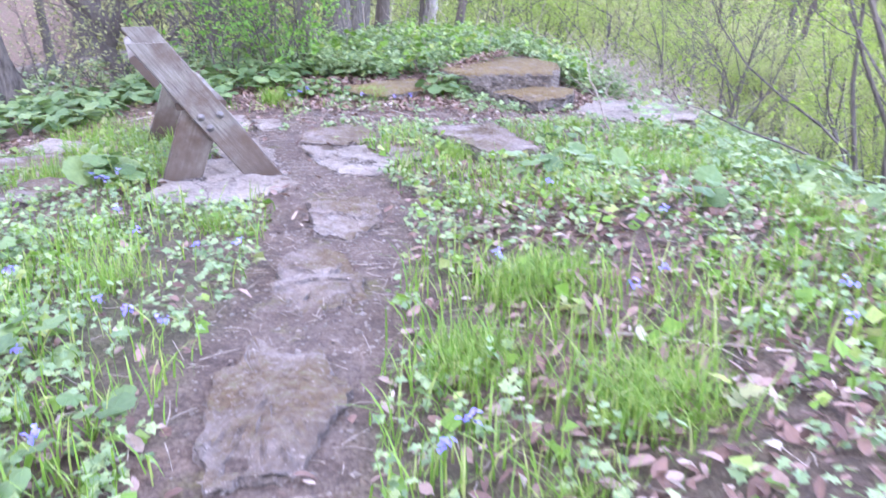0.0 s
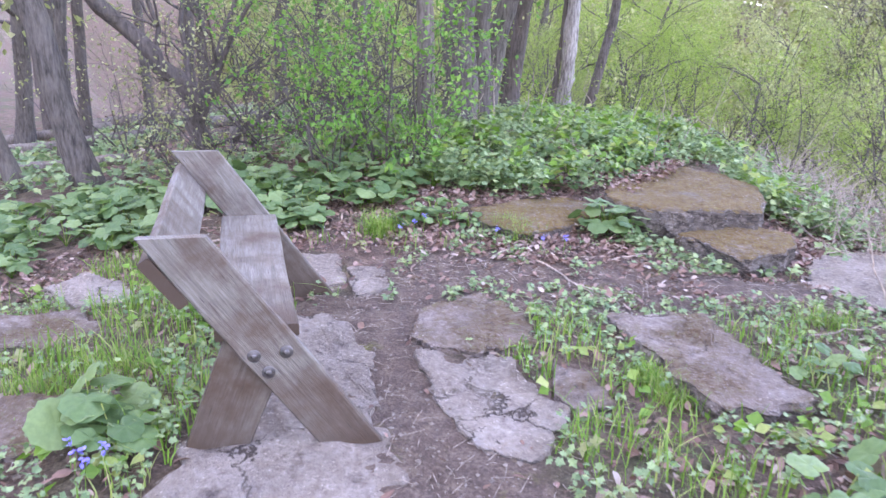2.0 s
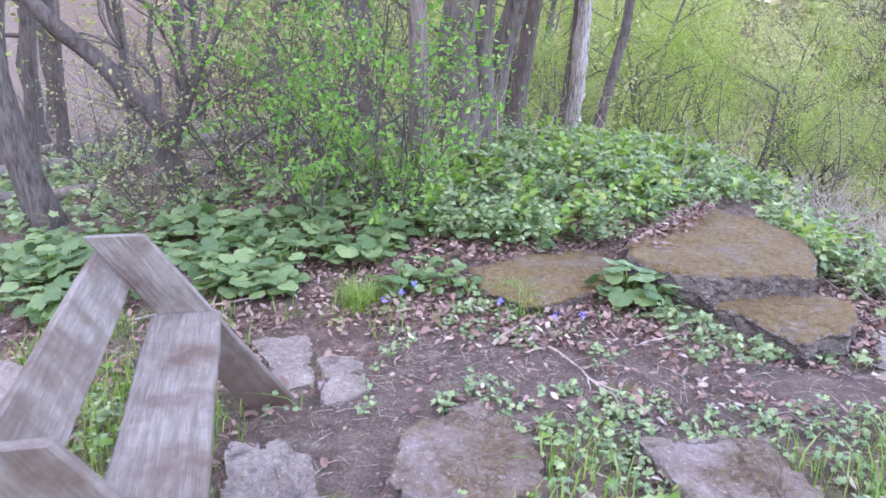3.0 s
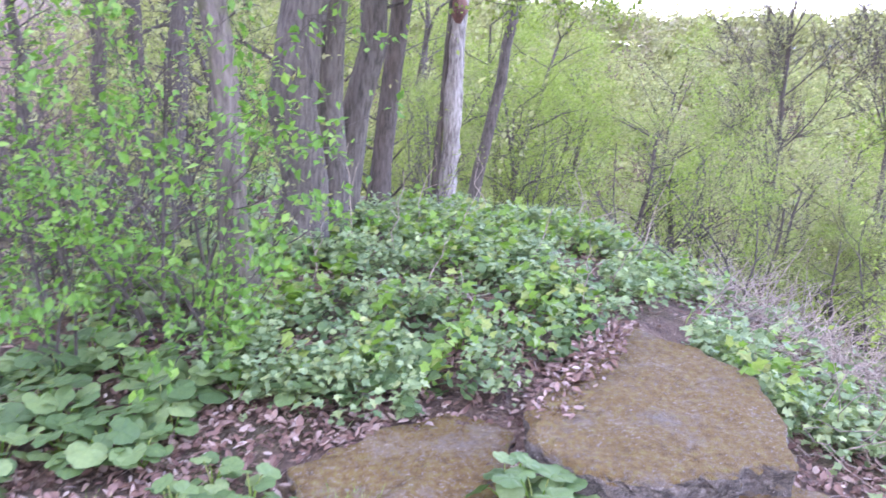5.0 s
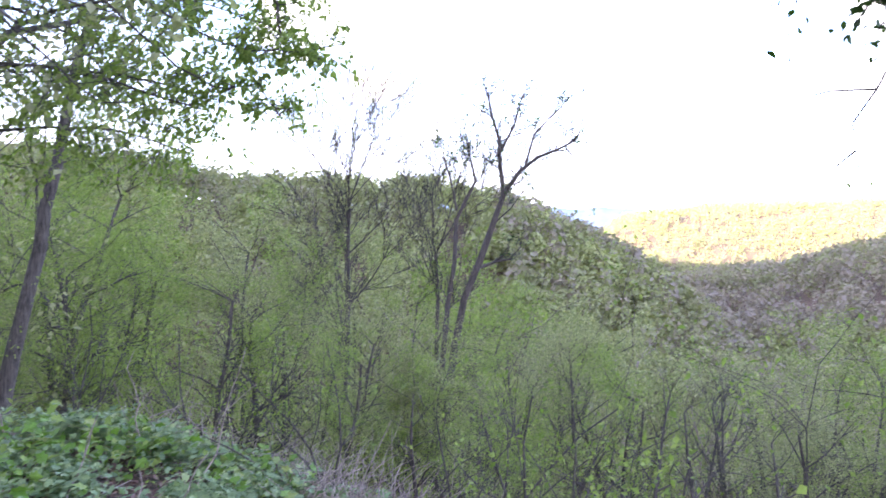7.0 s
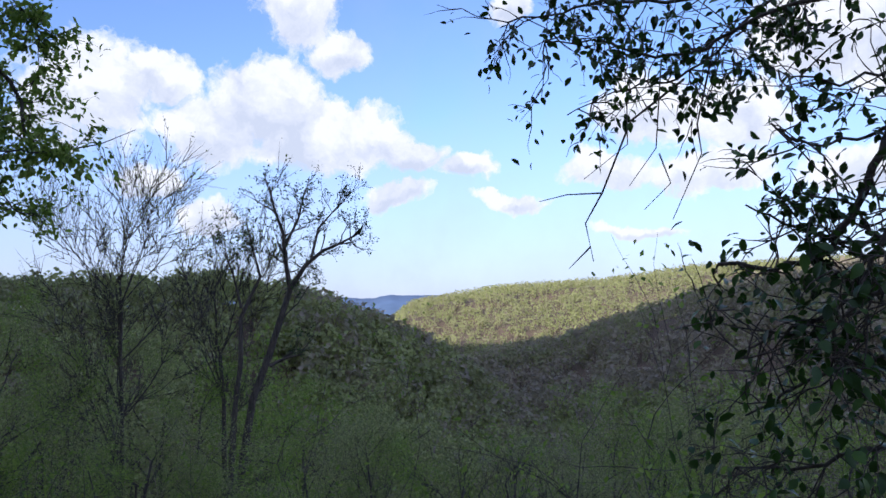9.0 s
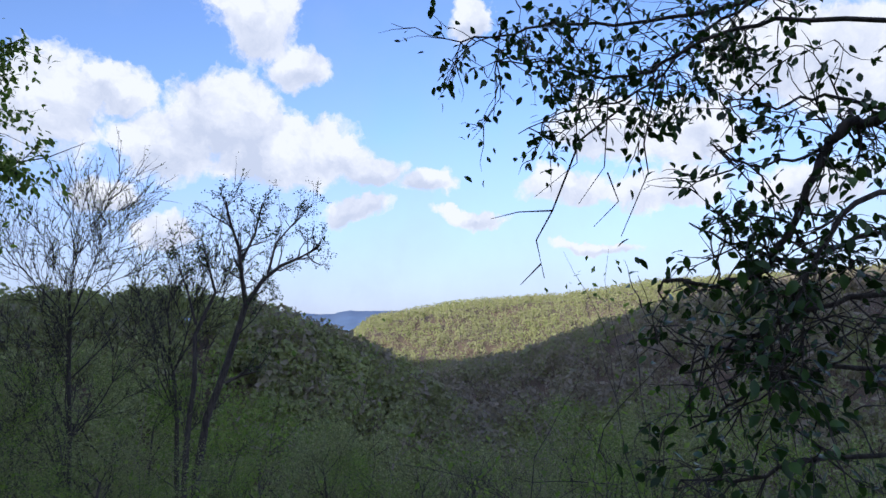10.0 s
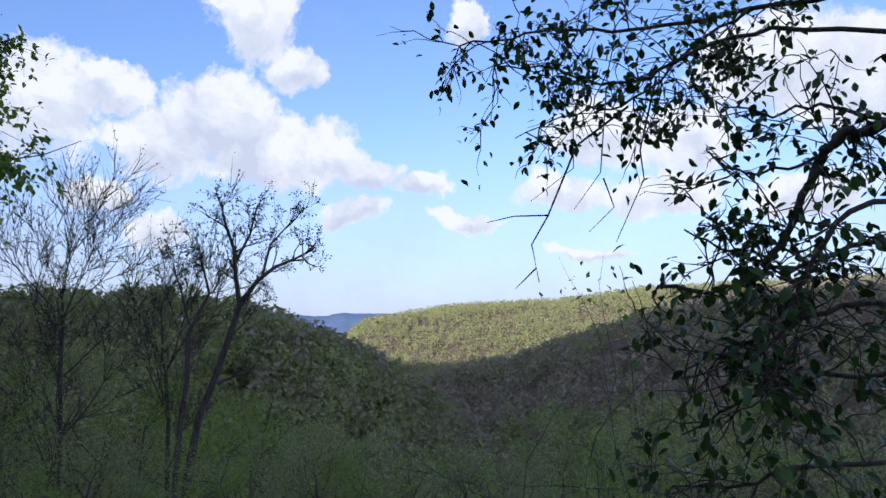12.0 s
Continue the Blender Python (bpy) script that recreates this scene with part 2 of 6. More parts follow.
def wood_material(name):
    """Silvered, weathered plank: the grain runs along the part's own x."""
    m, nt, b, out = material(name)
    vec = coords(nt, (1.2, 16, 16), world=False)
    grain = noise_tex(nt, vec, 3.6, 6.0, 0.6, distortion=0.5)
    fine = noise_tex(nt, coords(nt, (4, 120, 120), world=False), 3.0, 3.0)
    col = ramp(nt, calc(nt, "ADD", calc(nt, "MULTIPLY", grain, 0.7), calc(nt, "MULTIPLY", fine, 0.3)),
               [(0.28, (0.07, 0.058, 0.045)), (0.46, (0.145, 0.128, 0.106)), (0.66, (0.235, 0.217, 0.188))])
    stain = noise_tex(nt, coords(nt, (1, 1, 1)), 4.0, 6.0, 0.65)
    col = mixc(nt, calc(nt, "MULTIPLY", calc(nt, "SUBTRACT", stain, 0.45, clamp=True), 4.5, clamp=True), col, (0.075, 0.045, 0.028))
    along = nt.nodes.new("ShaderNodeSeparateXYZ")
    link(nt, coords(nt, (1, 1, 1), world=False), along.inputs[0])
    damp = calc(nt, "SUBTRACT", calc(nt, "ADD", 0.42, calc(nt, "MULTIPLY", stain, 0.5)), calc(nt, "MULTIPLY", along.outputs[0], 1.5), clamp=True)
    col = mixc(nt, calc(nt, "MULTIPLY", damp, 1.6, clamp=True), col, (0.06, 0.036, 0.022))
    crack = calc(nt, "MULTIPLY", calc(nt, "SUBTRACT", 0.37, fine, clamp=True), 9.0, clamp=True)
    col = mixc(nt, crack, col, (0.035, 0.025, 0.02))
    link(nt, col, b.inputs["Base Color"])
    b.inputs["Roughness"].default_value = 0.62
    bumped(nt, b, calc(nt, "ADD", grain, fine), 0.5, 0.006)
    return m


def plain(name, col, rough=0.7, metal=0.0, spread=0.25, scale=40.0):
    m, nt, b, out = material(name)
    n = noise_tex(nt, coords(nt), scale, 4.0)
    lo, hi = tuple(c * (1 - spread) for c in col), tuple(min(1, c * (1 + spread)) for c in col)
    link(nt, ramp(nt, n, [(0.3, lo), (0.7, hi)]), b.inputs["Base Color"])
    b.inputs["Roughness"].default_value, b.inputs["Metallic"].default_value = rough, metal
    return m


def ground_material():
    m, nt, b, out = material("forest_soil")
    vec = coords(nt)
    at = nt.nodes.new("ShaderNodeAttribute")
    at.attribute_name = "bare"
    big, mid, fine = noise_tex(nt, vec, 1.1, 5.0, 0.6), noise_tex(nt, vec, 9.0, 6.0, 0.65), noise_tex(nt, vec, 70.0, 5.0, 0.7)
    humus = ramp(nt, calc(nt, "ADD", calc(nt, "MULTIPLY", mid, 0.5), calc(nt, "MULTIPLY", fine, 0.5)),
                 [(0.34, (0.045, 0.028, 0.022)), (0.5, (0.15, 0.095, 0.07)), (0.66, (0.33, 0.235, 0.18))])
    green = ramp(nt, fine, [(0.35, (0.03, 0.05, 0.015)), (0.65, (0.1, 0.14, 0.035))])
    humus = mixc(nt, calc(nt, "MULTIPLY", calc(nt, "SUBTRACT", big, 0.46, clamp=True), 3.0, clamp=True), humus, green)
    soil = ramp(nt, calc(nt, "ADD", calc(nt, "MULTIPLY", mid, 0.45), calc(nt, "MULTIPLY", fine, 0.55)),
                [(0.34, (0.055, 0.035, 0.026)), (0.5, (0.145, 0.098, 0.074)), (0.64, (0.27, 0.203, 0.16)), (0.74, (0.42, 0.35, 0.3))])
    tuft = calc(nt, "MULTIPLY", calc(nt, "SUBTRACT", noise_tex(nt, vec, 2.6, 6.0, 0.7), 0.575, clamp=True), 9.0, clamp=True)
    soil = mixc(nt, tuft, soil, ramp(nt, fine, [(0.35, (0.09, 0.08, 0.02)), (0.65, (0.22, 0.2, 0.06))]))
    link(nt, mixc(nt, at.outputs["Fac"], humus, soil), b.inputs["Base Color"])
    b.inputs["Roughness"].default_value = 0.95
    bumped(nt, b, calc(nt, "ADD", mid, calc(nt, "MULTIPLY", fine, 0.8)), 1.0, 0.05)
    return m


GROUND = ground_material()
HEART = leaf_material("heart_leaf", [(0.0, (0.075, 0.14, 0.055)), (0.5, (0.125, 0.21, 0.08)), (1.0, (0.2, 0.285, 0.12))], 0.3, 0.48, single=True)
HERB = leaf_material("herb_leaf", [(0.0, (0.13, 0.21, 0.1)), (0.5, (0.22, 0.31, 0.16)), (0.85, (0.28, 0.37, 0.18)), (1.0, (0.34, 0.41, 0.2))], 0.3, 0.5)
GRASS = leaf_material("grass_blade", [(0.0, (0.11, 0.22, 0.035)), (0.6, (0.18, 0.33, 0.055)), (1.0, (0.34, 0.38, 0.14))], 0.35, 0.5)
SHRUB = leaf_material("shrub_leaf", [(0.0, (0.08, 0.2, 0.035)), (0.6, (0.14, 0.31, 0.06)), (1.0, (0.23, 0.39, 0.095))], 0.4, 0.5)
SPRING = leaf_material("spring_leaf", [(0.0, (0.18, 0.2, 0.1)), (0.5, (0.3, 0.32, 0.17)), (1.0, (0.45, 0.455, 0.27))], 0.56, 0.5)
FRESH = leaf_material("fresh_leaf", [(0.0, (0.14, 0.22, 0.05)), (0.5, (0.225, 0.315, 0.078)), (1.0, (0.34, 0.42, 0.135))], 0.56, 0.5)
DARKLEAF = leaf_material("thick_leaf", [(0.0, (0.02, 0.045, 0.01)), (0.7, (0.045, 0.1, 0.02)), (1.0, (0.08, 0.16, 0.03))], 0.22, 0.35)
WOODS = leaf_material("woods_crown", [(0.0, (0.3, 0.25, 0.225)), (0.3, (0.33, 0.28, 0.22)), (0.45, (0.27, 0.27, 0.15)), (0.72, (0.3, 0.325, 0.14)), (1.0, (0.38, 0.4, 0.17))], 0.35, 0.7, tint=True)
LITTER = leaf_material("dead_leaf", [(0.0, (0.1, 0.055, 0.045)), (0.45, (0.22, 0.13, 0.105)), (0.8, (0.31, 0.21, 0.18)), (0.95, (0.37, 0.28, 0.24)), (1.0, (0.48, 0.4, 0.36))], 0.1, 0.7)
PETAL = leaf_material("violet_petal", [(0.0, (0.16, 0.15, 0.62)), (1.0, (0.34, 0.3, 0.8))], 0.3, 0.5)
BARK = bark_material("grey_bark", (0.028, 0.023, 0.019), (0.135, 0.118, 0.1))
BARK_DARK = bark_material("dark_bark", (0.03, 0.024, 0.02), (0.12, 0.1, 0.085))
BARK_MOSS = bark_material("mossy_bark", (0.05, 0.04, 0.03), (0.2, 0.17, 0.145), (0.08, 0.1, 0.02))
SNAG = bark_material("bare_snag_wood", (0.06, 0.048, 0.04), (0.4, 0.37, 0.34))
HEARTWOOD = bark_material("red_heartwood", (0.06, 0.03, 0.025), (0.2, 0.1, 0.08))
TWIG = bark_material("dry_twig", (0.13, 0.1, 0.08), (0.44, 0.36, 0.295))
STONE = stone_material("pale_limestone", [(0.17, 0.135, 0.11), (0.31, 0.255, 0.212), (0.45, 0.385, 0.335)], 0.16)
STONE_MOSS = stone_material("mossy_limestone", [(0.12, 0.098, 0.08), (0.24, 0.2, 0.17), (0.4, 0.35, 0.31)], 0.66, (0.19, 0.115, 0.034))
STONE_BROWN = stone_material("brown_limestone", [(0.15, 0.115, 0.096), (0.27, 0.215, 0.185), (0.4, 0.34, 0.3)], 0.56, (0.15, 0.095, 0.05))
WOOD = wood_material("weathered_plank")
# distance haze is put into this ridge's base colour as blue
RIDGE = plain("ridge_blue_for_haze", (0.1, 0.16, 0.28), 1.0, 0.0, 0.12, 0.01)
STEEL = plain("dull_bolt_steel", (0.16, 0.15, 0.15), 0.45, 0.9)


# ---------------------------------------------------------------- mesh helpers
RNG = np.random.default_rng(11)


class Geo:
    """Vertices and faces of one mesh, gathered in arrays."""

    def __init__(self):
        self.v, self.f, self.n, self.tint = [], [], 0, []

    def add(self, v, f, tint=None):
        v = np.asarray(v, float).reshape(-1, 3)
        self.f.append(np.asarray(f, int) + self.n)
        self.v.append(v)
        self.n += len(v)
        if tint is not None:
            self.tint.append(np.broadcast_to(np.asarray(tint, float), (len(v),)))

    def data(self, name, mat, smooth=True, attr="tint"):
        me = bpy.data.meshes.new(name)
        v = np.concatenate(self.v) if self.v else np.zeros((0, 3))
        sizes = np.concatenate([np.full(len(f), f.shape[1]) for f in self.f])
        idx = np.concatenate([f.ravel() for f in self.f])
        me.vertices.add(len(v))
        me.vertices.foreach_set("co", v.astype(np.float32).ravel())
        me.loops.add(len(idx))
        me.loops.foreach_set("vertex_index", idx.astype(np.int32))
        me.polygons.add(len(sizes))
        me.polygons.foreach_set("loop_start", np.concatenate([[0], np.cumsum(sizes)[:-1]]).astype(np.int32))
        me.polygons.foreach_set("use_smooth", np.full(len(sizes), smooth))
        if self.tint:
            a = me.attributes.new(attr, "FLOAT", "POINT")
            a.data.foreach_set("value", np.concatenate(self.tint).astype(np.float32))
        me.update(calc_edges=True)
        me.validate()
        me.materials.append(mat)
        return me


def thing(name, label, category, group="", at=(0, 0, 0), kind=""):
    ob = new(name)
    ob.location = at
    ob.empty_display_size = 0.1
    return tagged(ob, label, category, group, kind)


def part(name, geo, mat, parent, label="", smooth=True):
    """One mesh object under a thing; the geometry is in the parent's own space."""
    ob = new(name, geo.data(name, mat, smooth) if isinstance(geo, Geo) else geo)
    ob.parent = parent
    if label:
        ob["label"] = label
    return ob


def solo(name, geo, mat, label, category, group="", kind="", smooth=True, at=(0, 0, 0)):
    ob = new(name, geo.data(name, mat, smooth) if isinstance(geo, Geo) else geo)
    ob.location = at
    return tagged(ob, label, category, group, kind)


def unit(v):
    v = np.asarray(v, float)
    return v / np.maximum(np.linalg.norm(v, axis=-1, keepdims=True), 1e-9)


def sstep(x, a, b):
    t = np.clip((np.asarray(x, float) - a) / (b - a), 0, 1)
    return t * t * (3 - 2 * t)


def soft(x, k):
    return k * np.logaddexp(0, np.asarray(x, float) / k)


def hash2(i, j, seed):
    h = np.sin(i * 127.1 + j * 311.7 + seed * 74.7) * 43758.5453
    return h - np.floor(h)


def vnoise(x, y, seed=0):
    """Smooth value noise in the plane, 0 to 1."""
    xi, yi = np.floor(x), np.floor(y)
    u, v = x - xi, y - yi
    u, v = u * u * (3 - 2 * u), v * v * (3 - 2 * v)
    a, b = hash2(xi, yi, seed), hash2(xi + 1, yi, seed)
    c, d = hash2(xi, yi + 1, seed), hash2(xi + 1, yi + 1, seed)
    return (a * (1 - u) + b * u) * (1 - v) + (c * (1 - u) + d * u) * v


def fbm(x, y, seed=0, octaves=4):
    s, amp, tot = 0, 1.0, 0
    for o in range(octaves):
        s, tot = s + amp * vnoise(x * 2 ** o, y * 2 ** o, seed + o), tot + amp
        amp *= 0.5
    return s / tot


def tube(geo, pts, radii, sides=6, tint=None, rough=0.0):
    """A tapered round limb along pts."""
    p = np.asarray(pts, float)
    n = len(p)
    r = np.asarray(radii, float)
    d = unit(np.gradient(p, axis=0))
    ref = np.array([0.0, 0, 1]) if abs(d[0][2]) < 0.8 else np.array([1.0, 0, 0])
    s = unit(np.cross(d, ref))
    t = np.cross(d, s)
    a = np.linspace(0, 2 * np.pi, sides, endpoint=False)
    rr = r[:, None] * (1 + rough * (hash2(np.arange(n)[:, None], np.arange(sides)[None], float(p[0][0] * 3.1)) - 0.5)) if rough else np.repeat(r[:, None], sides, 1)
    v = p[:, None] + rr[..., None] * (np.cos(a)[None, :, None] * s[:, None] + np.sin(a)[None, :, None] * t[:, None])
    i = np.arange(n - 1)[:, None] * sides
    k = np.arange(sides)[None]
    k2 = (k + 1) % sides
    f = np.stack([i + k, i + k2, i + sides + k2, i + sides + k], -1).reshape(-1, 4)
    geo.add(v.reshape(-1, 3), f, tint)


# leaf outlines: along, across, lift
DIAMOND = (np.array([(0, 0, 0), (0.45, 0.5, 0.06), (1, 0, -0.05), (0.45, -0.5, 0.06)]), np.array([(0, 1, 2, 3)]))
OVAL = (np.array([(0, 0, 0), (0.22, 0.36, 0.05), (0.55, 0.46, 0.06), (0.84, 0.22, 0.0), (1, 0, -0.08),
                  (0.84, -0.22, 0.0), (0.55, -0.46, 0.06), (0.22, -0.36, 0.05), (0.3, 0, 0.0), (0.65, 0, -0.01)]),
        np.array([(0, 8, 1, 1), (8, 9, 2, 1), (9, 4, 3, 2), (0, 7, 8, 8), (8, 7, 6, 9), (9, 6, 5, 4)]))
HEARTLEAF = (np.array([(0, 0, -0.02), (-0.2, 0.2, 0.04), (-0.14, 0.46, 0.07), (0.12, 0.6, 0.05), (0.42, 0.6, 0.07), (0.7, 0.46, 0.02), (0.88, 0.24, 0.02), (0.96, 0, -0.05),
                       (0.88, -0.24, 0.03), (0.7, -0.46, 0.0), (0.42, -0.6, 0.06), (0.12, -0.6, 0.04), (-0.14, -0.46, 0.07), (-0.2, -0.2, 0.03),
                       (0.16, 0, -0.03), (0.42, 0, -0.04), (0.7, 0, -0.06)]),
             np.array([(0, 14, 2, 1), (14, 15, 4, 3), (15, 16, 5, 4), (16, 7, 6, 5), (0, 13, 12, 14), (14, 11, 10, 15), (15, 10, 9, 16), (16, 9, 8, 7)]))
HEARTTRI = np.array([(14, 3, 2), (14, 12, 11)])
LOBED = (np.array([(0, 0, 0), (0.1, 0.34, 0.03), (0.3, 0.24, 0.02), (0.48, 0.52, 0.02), (0.6, 0.24, 0.02), (1, 0, -0.08),
                   (0.6, -0.24, 0.02), (0.48, -0.52, 0.02), (0.3, -0.24, 0.02), (0.1, -0.34, 0.03), (0.34, 0, -0.02)]),
         np.array([(0, 10, 2, 1), (10, 4, 3, 2), (10, 5, 4, 4), (0, 9, 8, 10), (10, 8, 7, 6), (10, 6, 5, 5)]))


def clean(f):
    quads = [tuple(q) for q in f if len(set(q)) == 4]
    tris = []
    for q in f:
        if len(set(q)) == 3:
            t = []
            for i in q:
                if i not in t:
                    t.append(i)
            tris.append(tuple(t))
    return [np.array(x) for x in (quads, tris) if x]


SHAPES = {"diamond": (DIAMOND[0], clean(DIAMOND[1])), "oval": (OVAL[0], clean(OVAL[1])), "lobed": (LOBED[0], clean(LOBED[1])),
          "heart": (HEARTLEAF[0], clean(HEARTLEAF[1]) + [HEARTTRI])}


def leaves(geo, shape, base, along, normal, length, width, curl=0.0, tint=None):
    """Many leaves of one outline: base points, directions, sizes."""
    tv, tf = SHAPES[shape]
    base = np.asarray(base, float)
    n = len(base)
    if not n:
        return
    d = unit(along)
    s = unit(np.cross(normal, d))
    nn = np.cross(d, s)
    L = np.broadcast_to(np.asarray(length, float), (n,))[:, None, None]
    W = np.broadcast_to(np.asarray(width, float), (n,))[:, None, None]
    u, v, w = tv[None, :, 0:1], tv[None, :, 1:2], tv[None, :, 2:3]
    lift = w - np.broadcast_to(np.asarray(curl, float), (n,))[:, None, None] * (u * u)
    V = base[:, None] + u * L * d[:, None] + v * W * s[:, None] + lift * L * nn[:, None]
    k = len(tv)
    off = (np.arange(n) * k)[:, None, None]
    start = geo.n
    geo.v.append(V.reshape(-1, 3))
    for f in tf:
        geo.f.append((off + f[None]).reshape(-1, f.shape[1]) + start)
    geo.n += n * k
    if tint is not None:
        geo.tint.append(np.repeat(np.broadcast_to(tint, (n,)), k))


def wander(rng, start, direction, length, n, bend=0.25, lift=0.0):
    """A crooked path."""
    p = [np.array(start, float)]
    d = unit(direction)
    for _ in range(n):
        d = unit(d + rng.normal(0, bend, 3) + np.array([0, 0, lift]))
        p.append(p[-1] + d * length / n)
    return np.array(p)


def branch_out(geo, rng, start, direction, length, radius, depth, tips, sides=5, kids=4, bend=0.2, lift=0.05, spread=0.9, shrink=0.6, steps=5, least=0.0025):
    """A limb with side limbs; twig points go into tips as (point, direction)."""
    p = wander(rng, start, direction, length, steps, bend, lift)
    r = radius * np.linspace(1, 0.35 if depth else 0.25, len(p))
    tube(geo, p, r, max(3, sides))
    if depth == 0:
        for q in range(1, len(p)):
            tips.append((p[q], unit(p[q] - p[q - 1])))
        return
    for _ in range(kids):
        i = rng.integers(1 if depth > 1 else 1, len(p))
        d = unit(p[i] - p[i - 1])
        side = rng.normal(0, 1, 3)
        side = unit(side - d * side.dot(d))
        branch_out(geo, rng, p[i], unit(d + side * spread), length * shrink * rng.uniform(0.7, 1.15), max(least, r[i] * 0.6), depth - 1, tips, sides - 1, kids, bend, lift, spread, shrink, steps, least)


def leaf_sprays(rng, geo, tips, shape, per, size, scatter, tint=None, droop=0.3, prob=1.0):
    """Leaves round the twig points."""
    tips = [t for t in tips if rng.random() < prob]
    if not tips:
        return
    P = np.repeat(np.array([t[0] for t in tips]), per, 0)
    D = np.repeat(np.array([t[1] for t in tips]), per, 0)
    n = len(P)
    P = P + rng.normal(0, scatter, (n, 3))
    D = unit(D * 0.6 + rng.normal(0, 0.8, (n, 3)) + np.array([0, 0, -droop]))
    N = unit(rng.normal(0, 0.5, (n, 3)) + np.array([0, 0, 1.0]))
    s = size * rng.uniform(0.6, 1.25, n)
    leaves(geo, shape, P, D, N, s, s * 0.62, rng.uniform(-0.1, 0.3, n), tint)


# ---------------------------------------------------------------- terrain
LOOK = np.array([-0.07, 5.31])
CREST_LEFT = [(-70, 4.2), (-40, 4.6), (4, 4.3), (17, 3.2), (25, 3.5), (32.2, 3.7), (38.2, 2.5), (44.6, -0.2), (48.9, -2.5), (56, -8), (70, -12)]
CREST_MID = [(40, -12), (46, -6), (51.5, -2.4), (57.6, -1.4), (62, 0.3), (67.5, 1.9), (72.4, 3.0), (78.1, 3.7), (84, 3.9), (110, 4.2), (150, 3.0), (175, 0)]
CREST_FAR = [(38, -4), (43, -0.6), (44.8, 0.6), (46.3, 1.75), (53.3, 2.75), (62.1, 3.2), (67.6, 3.9), (74.4, 4.05), (83.9, 4.2), (120, 4.2), (165, 1)]
CREST_BLUE = [(-60, 1.2), (30, 1.6), (41.2, 1.85), (43.2, 1.7), (44.6, 1.9), (48, 1.8), (60, 1.5), (150, 1.2)]


def terrain(x, y):
    x, y = np.asarray(x, float), np.asarray(y, float)
    z = 0.07 + 0.21 * sstep(y, 5.6, 9.6)
    z = z - 0.16 * soft(-x - 1.8, 0.3) * sstep(-x, 0, 3)
    z = z + 0.14 * sstep(x, -0.1, 0.9) * sstep(-y, -4.8, -3.2)
    z = z - 0.2 * sstep(x, 0.9, 1.8) * sstep(y, 6.2, 7.4)
    z = z - 0.13 * np.exp(-((x - 0.85) ** 2 + (y - 6.8) ** 2) / 0.1)
    z = z + 0.05 * (fbm(x * 1.7, y * 1.7, 3) - 0.5) + 0.03 * (fbm(x * 7, y * 7, 5, 3) - 0.5)
    z = np.maximum(z, -1.6 + 0.0 * z) if np.ndim(z) else max(z, -1.6)
    s = np.logaddexp((x - 2.35) / 0.5, (0.62 * x + 0.78 * y - 9.9) / 0.5) * 0.5
    z = z - 0.82 * soft(s - 0.1, 0.35) * (1 + 0.25 * (fbm(x * 0.35, y * 0.35, 9, 3) - 0.5))
    z = z - 0.3 * soft(-y - 6.0, 1.0) * 0.2
    floor = -62.0
    z = floor + soft(z - floor, 6.0)
    # wooded slope; its unseen upper height is added to block the low sun
    w = -(0.92 * x + 0.22 * (y - 5))
    hill = 0.78 * soft(w - 24, 4.0)
    hill = 205 - soft(205 - hill, 12.0)
    z = z + hill
    dx, dy = x - LOOK[0], y - LOOK[1]
    r = np.hypot(dx, dy)
    az = np.degrees(np.arctan2(dx, dy))
    wob = fbm(x * 0.02, y * 0.02, 21, 4) - 0.5
    for table, D, rise, tree, amp in ((CREST_LEFT, 265, 0.42, 9.5, 10), (CREST_MID, 460, 0.36, 11, 16), (CREST_FAR, 1120, 0.5, 12, 40)):
        a, e = np.array(table).T
        crest = 2.0 + D * np.tan(np.radians(np.interp(az, a, e))) - tree
        inside = sstep(az, a[0] - 12, a[0]) * sstep(-az, -a[-1] - 12, -a[-1])
        up = sstep(r, D * rise, D) ** 0.8
        down = 1 - 0.5 * sstep(r, D * 1.05, D * 1.9)
        h = floor + (crest - floor) * up * down * inside + amp * wob * up * (1 - sstep(r, D * 0.8, D))
        z = np.where(r > D * rise, np.maximum(z, h), z)
    return z


PATH = np.array([(-0.45, -3.0), (-0.42, 1.5), (-0.47, 2.6), (-0.5, 3.6), (-0.85, 4.4), (-1.12, 4.95), (-1.2, 5.5), (-0.95, 6.1), (-0.3, 6.3), (0.5, 6.2), (1.1, 6.0)])
WIDTH = np.array([0.24, 0.24, 0.26, 0.32, 0.3, 0.26, 0.28, 0.45, 0.6, 0.5, 0.4])


def bareness(x, y):
    """1 on the trodden path, 0 in the undergrowth."""
    x, y = np.asarray(x, float), np.asarray(y, float)
    best = np.full(x.shape, -9.0)
    for (ax, ay), (bx, by), wa, wb in zip(PATH[:-1], PATH[1:], WIDTH[:-1], WIDTH[1:]):
        t = np.clip(((x - ax) * (bx - ax) + (y - ay) * (by - ay)) / ((bx - ax) ** 2 + (by - ay) ** 2), 0, 1)
        d = np.hypot(x - ax - t * (bx - ax), y - ay - t * (by - ay))
        best = np.maximum(best, 1 - d / (wa + (wb - wa) * t))
    return sstep(best + 0.7 * (fbm(x * 4, y * 4, 31) - 0.5), -0.35, 0.25)


